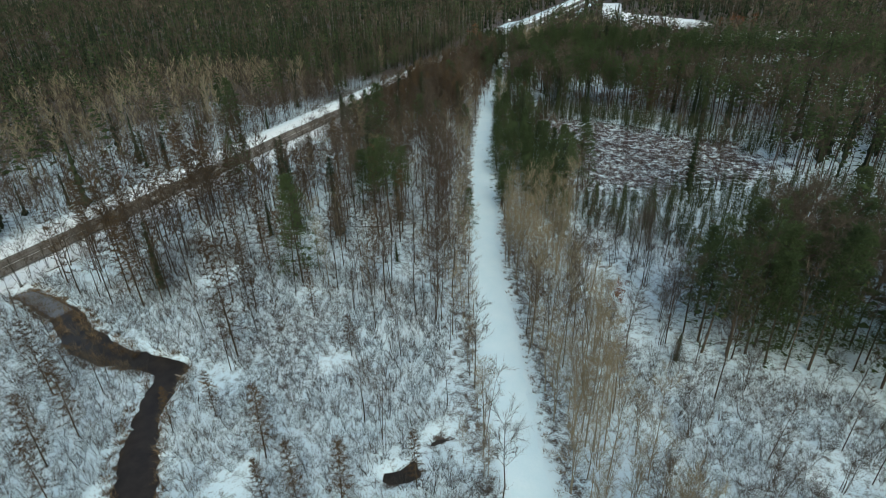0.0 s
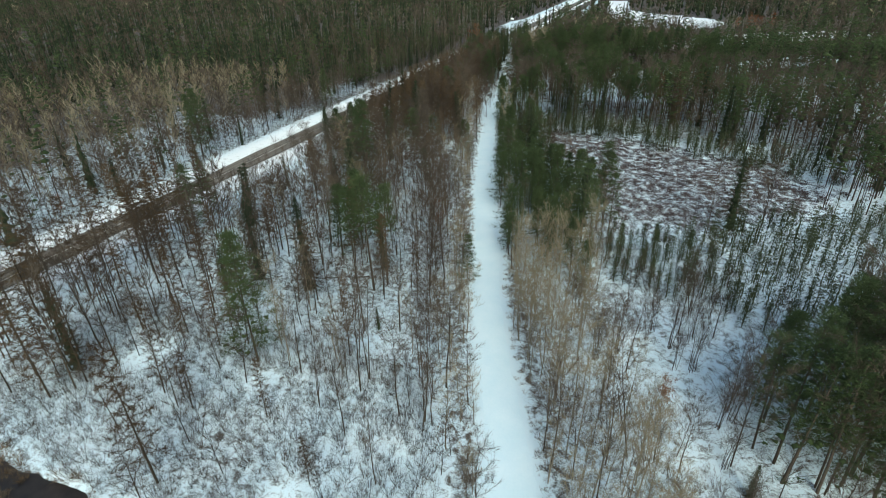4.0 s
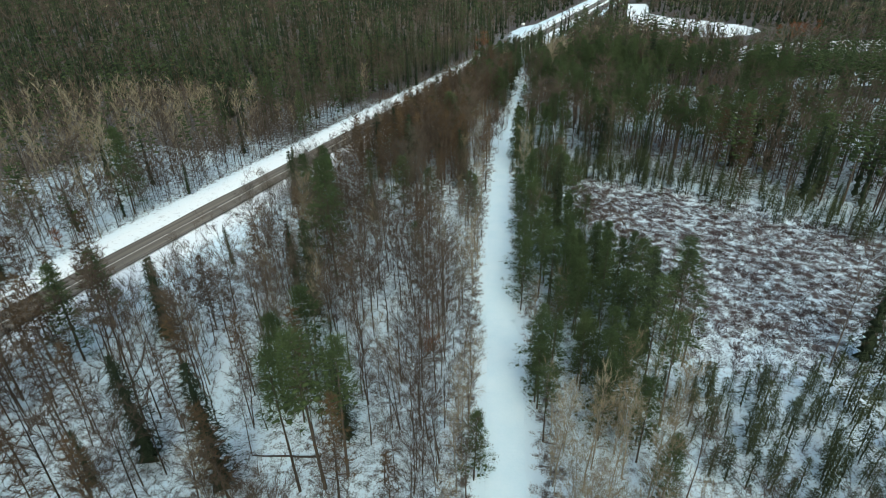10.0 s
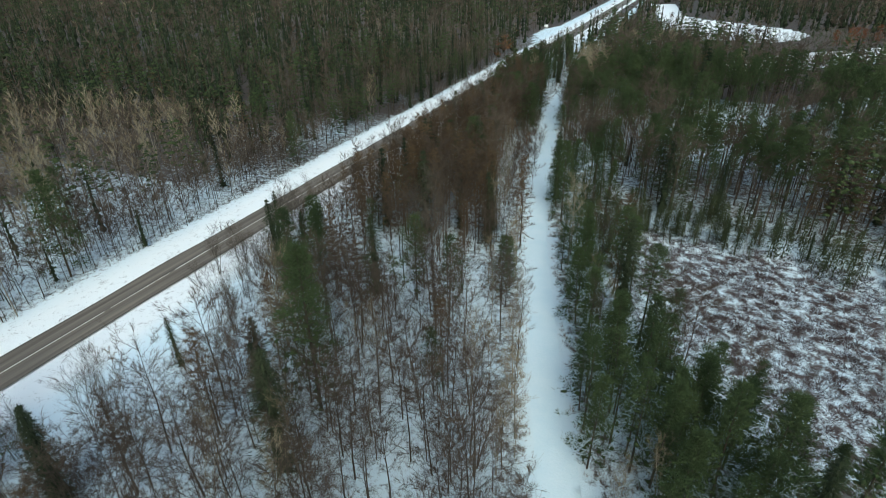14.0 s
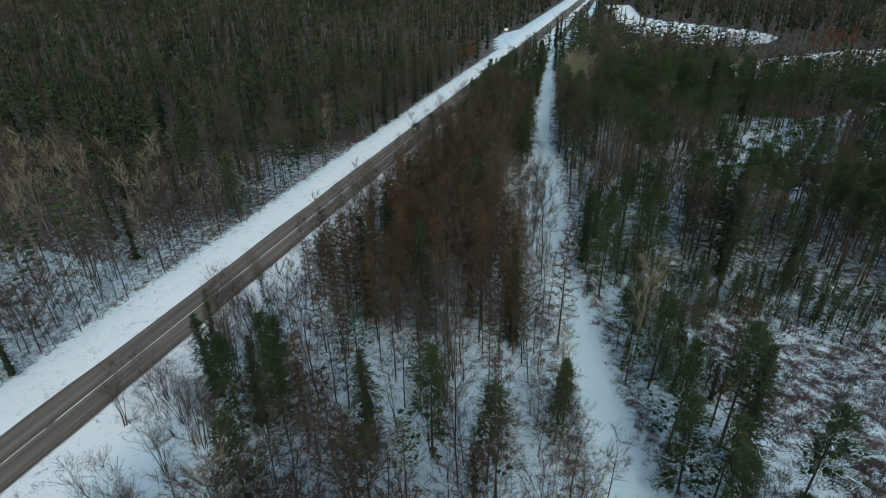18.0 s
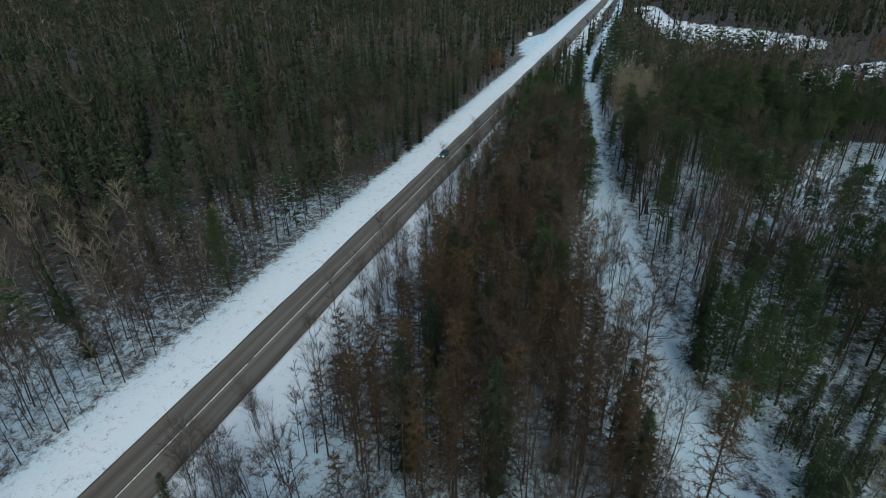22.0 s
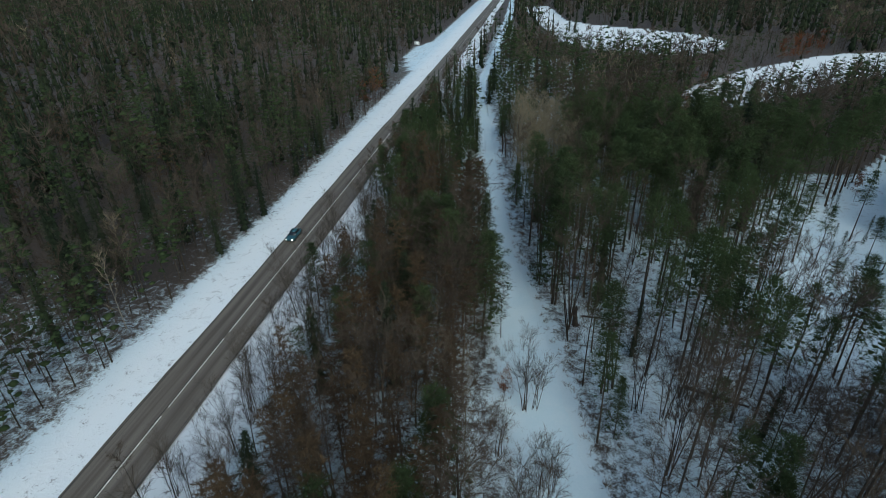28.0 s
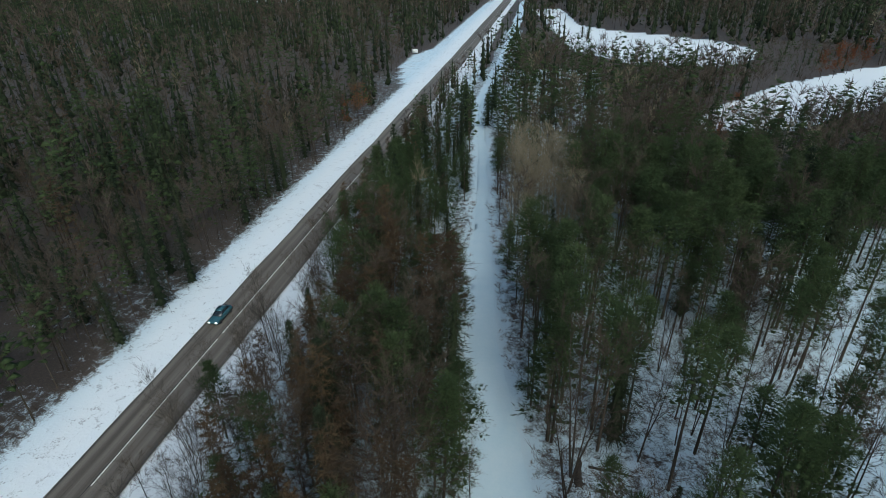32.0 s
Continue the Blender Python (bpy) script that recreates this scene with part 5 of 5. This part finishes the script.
def lathe(profile, seg=18):
    """A round part about the x axis from (x, radius) pairs."""
    secs = [[(x, r * math.cos(2 * math.pi * k / seg), r * math.sin(2 * math.pi * k / seg)) for k in range(seg)] for x, r in profile]
    return loft(secs)


def sedan(x, y, z):
    car = new("car")
    car.matrix_basis = pose(x, y, z)
    tagged(car, "teal-blue sedan with lit headlamps driving on the road", "car")
    body = [(-2.28, 0.70, 0.42, 0.62), (-2.18, 0.82, 0.30, 0.74), (-1.6, 0.87, 0.24, 0.83), (-0.8, 0.89, 0.22, 0.92), (0.4, 0.89, 0.22, 0.95), (1.4, 0.88, 0.24, 0.96), (2.05, 0.84, 0.30, 0.92), (2.25, 0.74, 0.42, 0.80)]
    shell = part("body", mesh_of("body", *loft([ring_section(*s) for s in body]), [MAT_PAINT]), car)
    cabin = [(-0.95, 0.74, 0.88, 0.96), (-0.25, 0.66, 0.88, 1.38), (0.2, 0.64, 0.88, 1.45), (0.9, 0.64, 0.88, 1.43), (1.35, 0.66, 0.88, 1.25), (1.75, 0.72, 0.88, 0.98)]
    part("cabin_glass", mesh_of("cabin_glass", *loft([ring_section(*s) for s in cabin]), [MAT_GLASS]), car, "dark tinted windows")
    roof = [(-0.3, 0.58, 1.385, 1.41), (0.2, 0.60, 1.452, 1.48), (0.9, 0.60, 1.432, 1.46), (1.3, 0.58, 1.30, 1.33)]
    part("roof", mesh_of("roof", *loft([ring_section(*s) for s in roof]), [MAT_PAINT]), car)
    tyre = mesh_of("tyre", *lathe([(-0.10, 0.20), (-0.105, 0.30), (-0.07, 0.325), (0.07, 0.325), (0.105, 0.30), (0.10, 0.20)]), [MAT_TYRE], soft=True)
    rim = mesh_of("rim", *lathe([(-0.085, 0.20), (-0.095, 0.12), (-0.06, 0.04), (0.06, 0.04), (0.095, 0.12), (0.085, 0.20)]), [MAT_RIM])
    for sx in (-0.8, 0.8):
        for sy in (-1.4, 1.35):
            w = new("wheel")
            w.parent = car
            w.location = (sx, sy, 0.325)
            part("tyre", tyre, w), part("rim", rim, w, "grey alloy rim")
    for sx in (-0.58, 0.58):
        v, f = loft([ring_section(-0.05, 0.15, -0.07, 0.07, 0.03), ring_section(0.05, 0.17, -0.08, 0.08, 0.03)])
        part("headlight", mesh_of("headlight", v + np.array([sx, -2.24, 0.60]), f, [MAT_LENS]), car, "lit warm-white headlamp")
        part("tail_light", mesh_of("tail_light", v + np.array([sx, 2.22, 0.72]), f, [MAT_REAR]), car, "red tail lamp")
        part("mirror", mesh_of("mirror", *loft([ring_section(-0.72, 0.08, 0.92, 1.04, 0.03), ring_section(-0.62, 0.09, 0.92, 1.05, 0.03)]), [MAT_PAINT]), car).location = (1.62 * sx, 0, 0)
    part("windscreen_frame", mesh_of("windscreen_frame", *loft([ring_section(-1.0, 0.76, 0.90, 0.94, 0.02), ring_section(-0.9, 0.76, 0.92, 0.96, 0.02)]), [MAT_TYRE]), car, "black trim under the windscreen")
    return car


sedan(-126.75, 287.0, ROAD_Z + 0.035)


# ---- fallen logs, a snag, poles and a sign ----
def log_thing(name, a, b, r, mat, label, category):
    a, b = np.array(a, float), np.array(b, float)
    g = Geo()
    rg = np.random.default_rng(int(abs(a[0] * 10)))
    ts = np.linspace(0, 1, 7)
    pts = a[None] + (b - a)[None] * ts[:, None] + rg.normal(0, r * 0.25, (7, 3))
    rad = r * (1.1 - 0.6 * ts)
    g.tubes(pts[:-1], pts[1:], rad[:-1], rad[1:], 7, 0)
    v, f = g.only(0)
    log = tagged(new(name, mesh_of(name, v, f, [mat], soft=True)), label, category)
    for k in range(5):
        p = pts[2 + k % 4]
        d = unit(rg.normal(0, 1, 3) + np.array([0, 0, 0.8]))
        twig = Geo()
        twig.spikes(p[None], (p + d * rg.uniform(0.4, 1.2))[None], r * 0.25, 0)
        v, f = twig.only(0)
        part("branch", mesh_of("branch", v, f, [mat]), log)
    return log


def on_ground(x, y, up=0.15):
    return (x, y, float(ground_z(np.array([x]), np.array([y]))[0]) + up)


log_thing("fallen_log", on_ground(-66.5, 45.6, 0.1), on_ground(-56.5, 45.2, 0.2), 0.16, MAT_LOG, "pale fallen log lying from the stream over snow", "log")
log_thing("fallen_log", on_ground(-54.5, 84.2), on_ground(-50.2, 79.2), 0.13, MAT_LOG, "bleached fallen trunk leaning on snowy brush", "log")
log_thing("fallen_log", on_ground(-58, 103), on_ground(-66, 100), 0.14, MAT_DARKWOOD, "dark fallen log on the snowy woodland floor", "log")
log_thing("fallen_log", on_ground(-61, 255), on_ground(-54, 252), 0.22, MAT_DARKWOOD, "dark snow-dusted fallen trunk in the pine wood", "log")
log_thing("fallen_log", on_ground(-73, 268.5), on_ground(-68.5, 268), 0.14, MAT_DARKWOOD, "dark fallen log beside a broken snag", "log")


def snag(x, y):
    g = Geo()
    rg = np.random.default_rng(3)
    p = np.array([on_ground(x, y, -0.2)])
    pts = [p[0] + np.array([rg.normal(0, 0.06), rg.normal(0, 0.06), z]) for z in (0, 0.5, 1.3, 2.1, 2.8)]
    rad = [0.55, 0.42, 0.36, 0.33, 0.28]
    for k in range(4):
        g.tubes(pts[k], pts[k + 1], rad[k], rad[k + 1], 9, 0)
    for k in range(9):
        t = k * 0.698
        b0 = pts[-1] + np.array([math.cos(t) * 0.2, math.sin(t) * 0.2, -0.1])
        g.spikes(b0[None], (b0 + np.array([rg.normal(0, 0.08), rg.normal(0, 0.08), rg.uniform(0.2, 0.9)]))[None], 0.12, 0)
    for k in range(6):
        t = k * 1.05
        g.spikes((pts[0] + np.array([0, 0, 0.3]))[None], (pts[0] + np.array([math.cos(t) * 1.2, math.sin(t) * 1.2, 0.12]))[None], 0.2, 0)
    v, f = g.only(0)
    return tagged(new("tree_snag", mesh_of("tree_snag", v, f, [MAT_DARKWOOD], soft=True)), "dark broken tree stump with splintered top in snow", "stump")


snag(-74.1, 266.5)


def pole(x, y, h=9.0):
    root = new("utility_pole")
    root.matrix_basis = Matrix.Translation(on_ground(x, y, -0.3))
    tagged(root, "weathered grey wooden utility pole beside the road", "pole")
    g = Geo()
    g.tubes(np.array([[0, 0, 0.0]]), np.array([[0, 0, h]]), 0.15, 0.10, 8, 0)
    part("post", mesh_of("post", *g.only(0), [MAT_LOG], soft=True), root)
    g = Geo()
    g.tubes(np.array([[-1.1, 0, h - 0.5]]), np.array([[1.1, 0, h - 0.5]]), 0.07, 0.07, 4, 0)
    part("crossarm", mesh_of("crossarm", *g.only(0), [MAT_LOG]), root)
    for sx in (-1.0, 0.0, 1.0):
        g = Geo()
        g.tubes(np.array([[sx, 0, h - 0.44]]), np.array([[sx, 0, h - 0.22]]), 0.06, 0.04, 6, 0)
        part("insulator", mesh_of("insulator", *g.only(0), [MAT_GLASS]), root, "small dark insulator")


pole(-152, 506), pole(-115.5, 470)


def road_sign(x, y):
    root = new("road_sign")
    root.matrix_basis = Matrix.Translation(on_ground(x, y, -0.2))
    tagged(root, "weathered white notice board on two posts by a driveway", "sign")
    for sx in (-1.0, 1.0):
        g = Geo()
        g.tubes(np.array([[sx, 0, 0.0]]), np.array([[sx, 0, 3.0]]), 0.08, 0.07, 6, 0)
        part("post", mesh_of("post", *g.only(0), [MAT_LOG]), root)
    v, f = loft([[(-1.4, -0.04, z), (1.4, -0.04, z), (1.4, 0.04, z), (-1.4, 0.04, z)] for z in (1.4, 3.2)])
    part("board", mesh_of("board", v, f, [plain("white_board_paint", (0.62, 0.62, 0.6), 0.6)]), root, "white painted board")


road_sign(-148, 508)
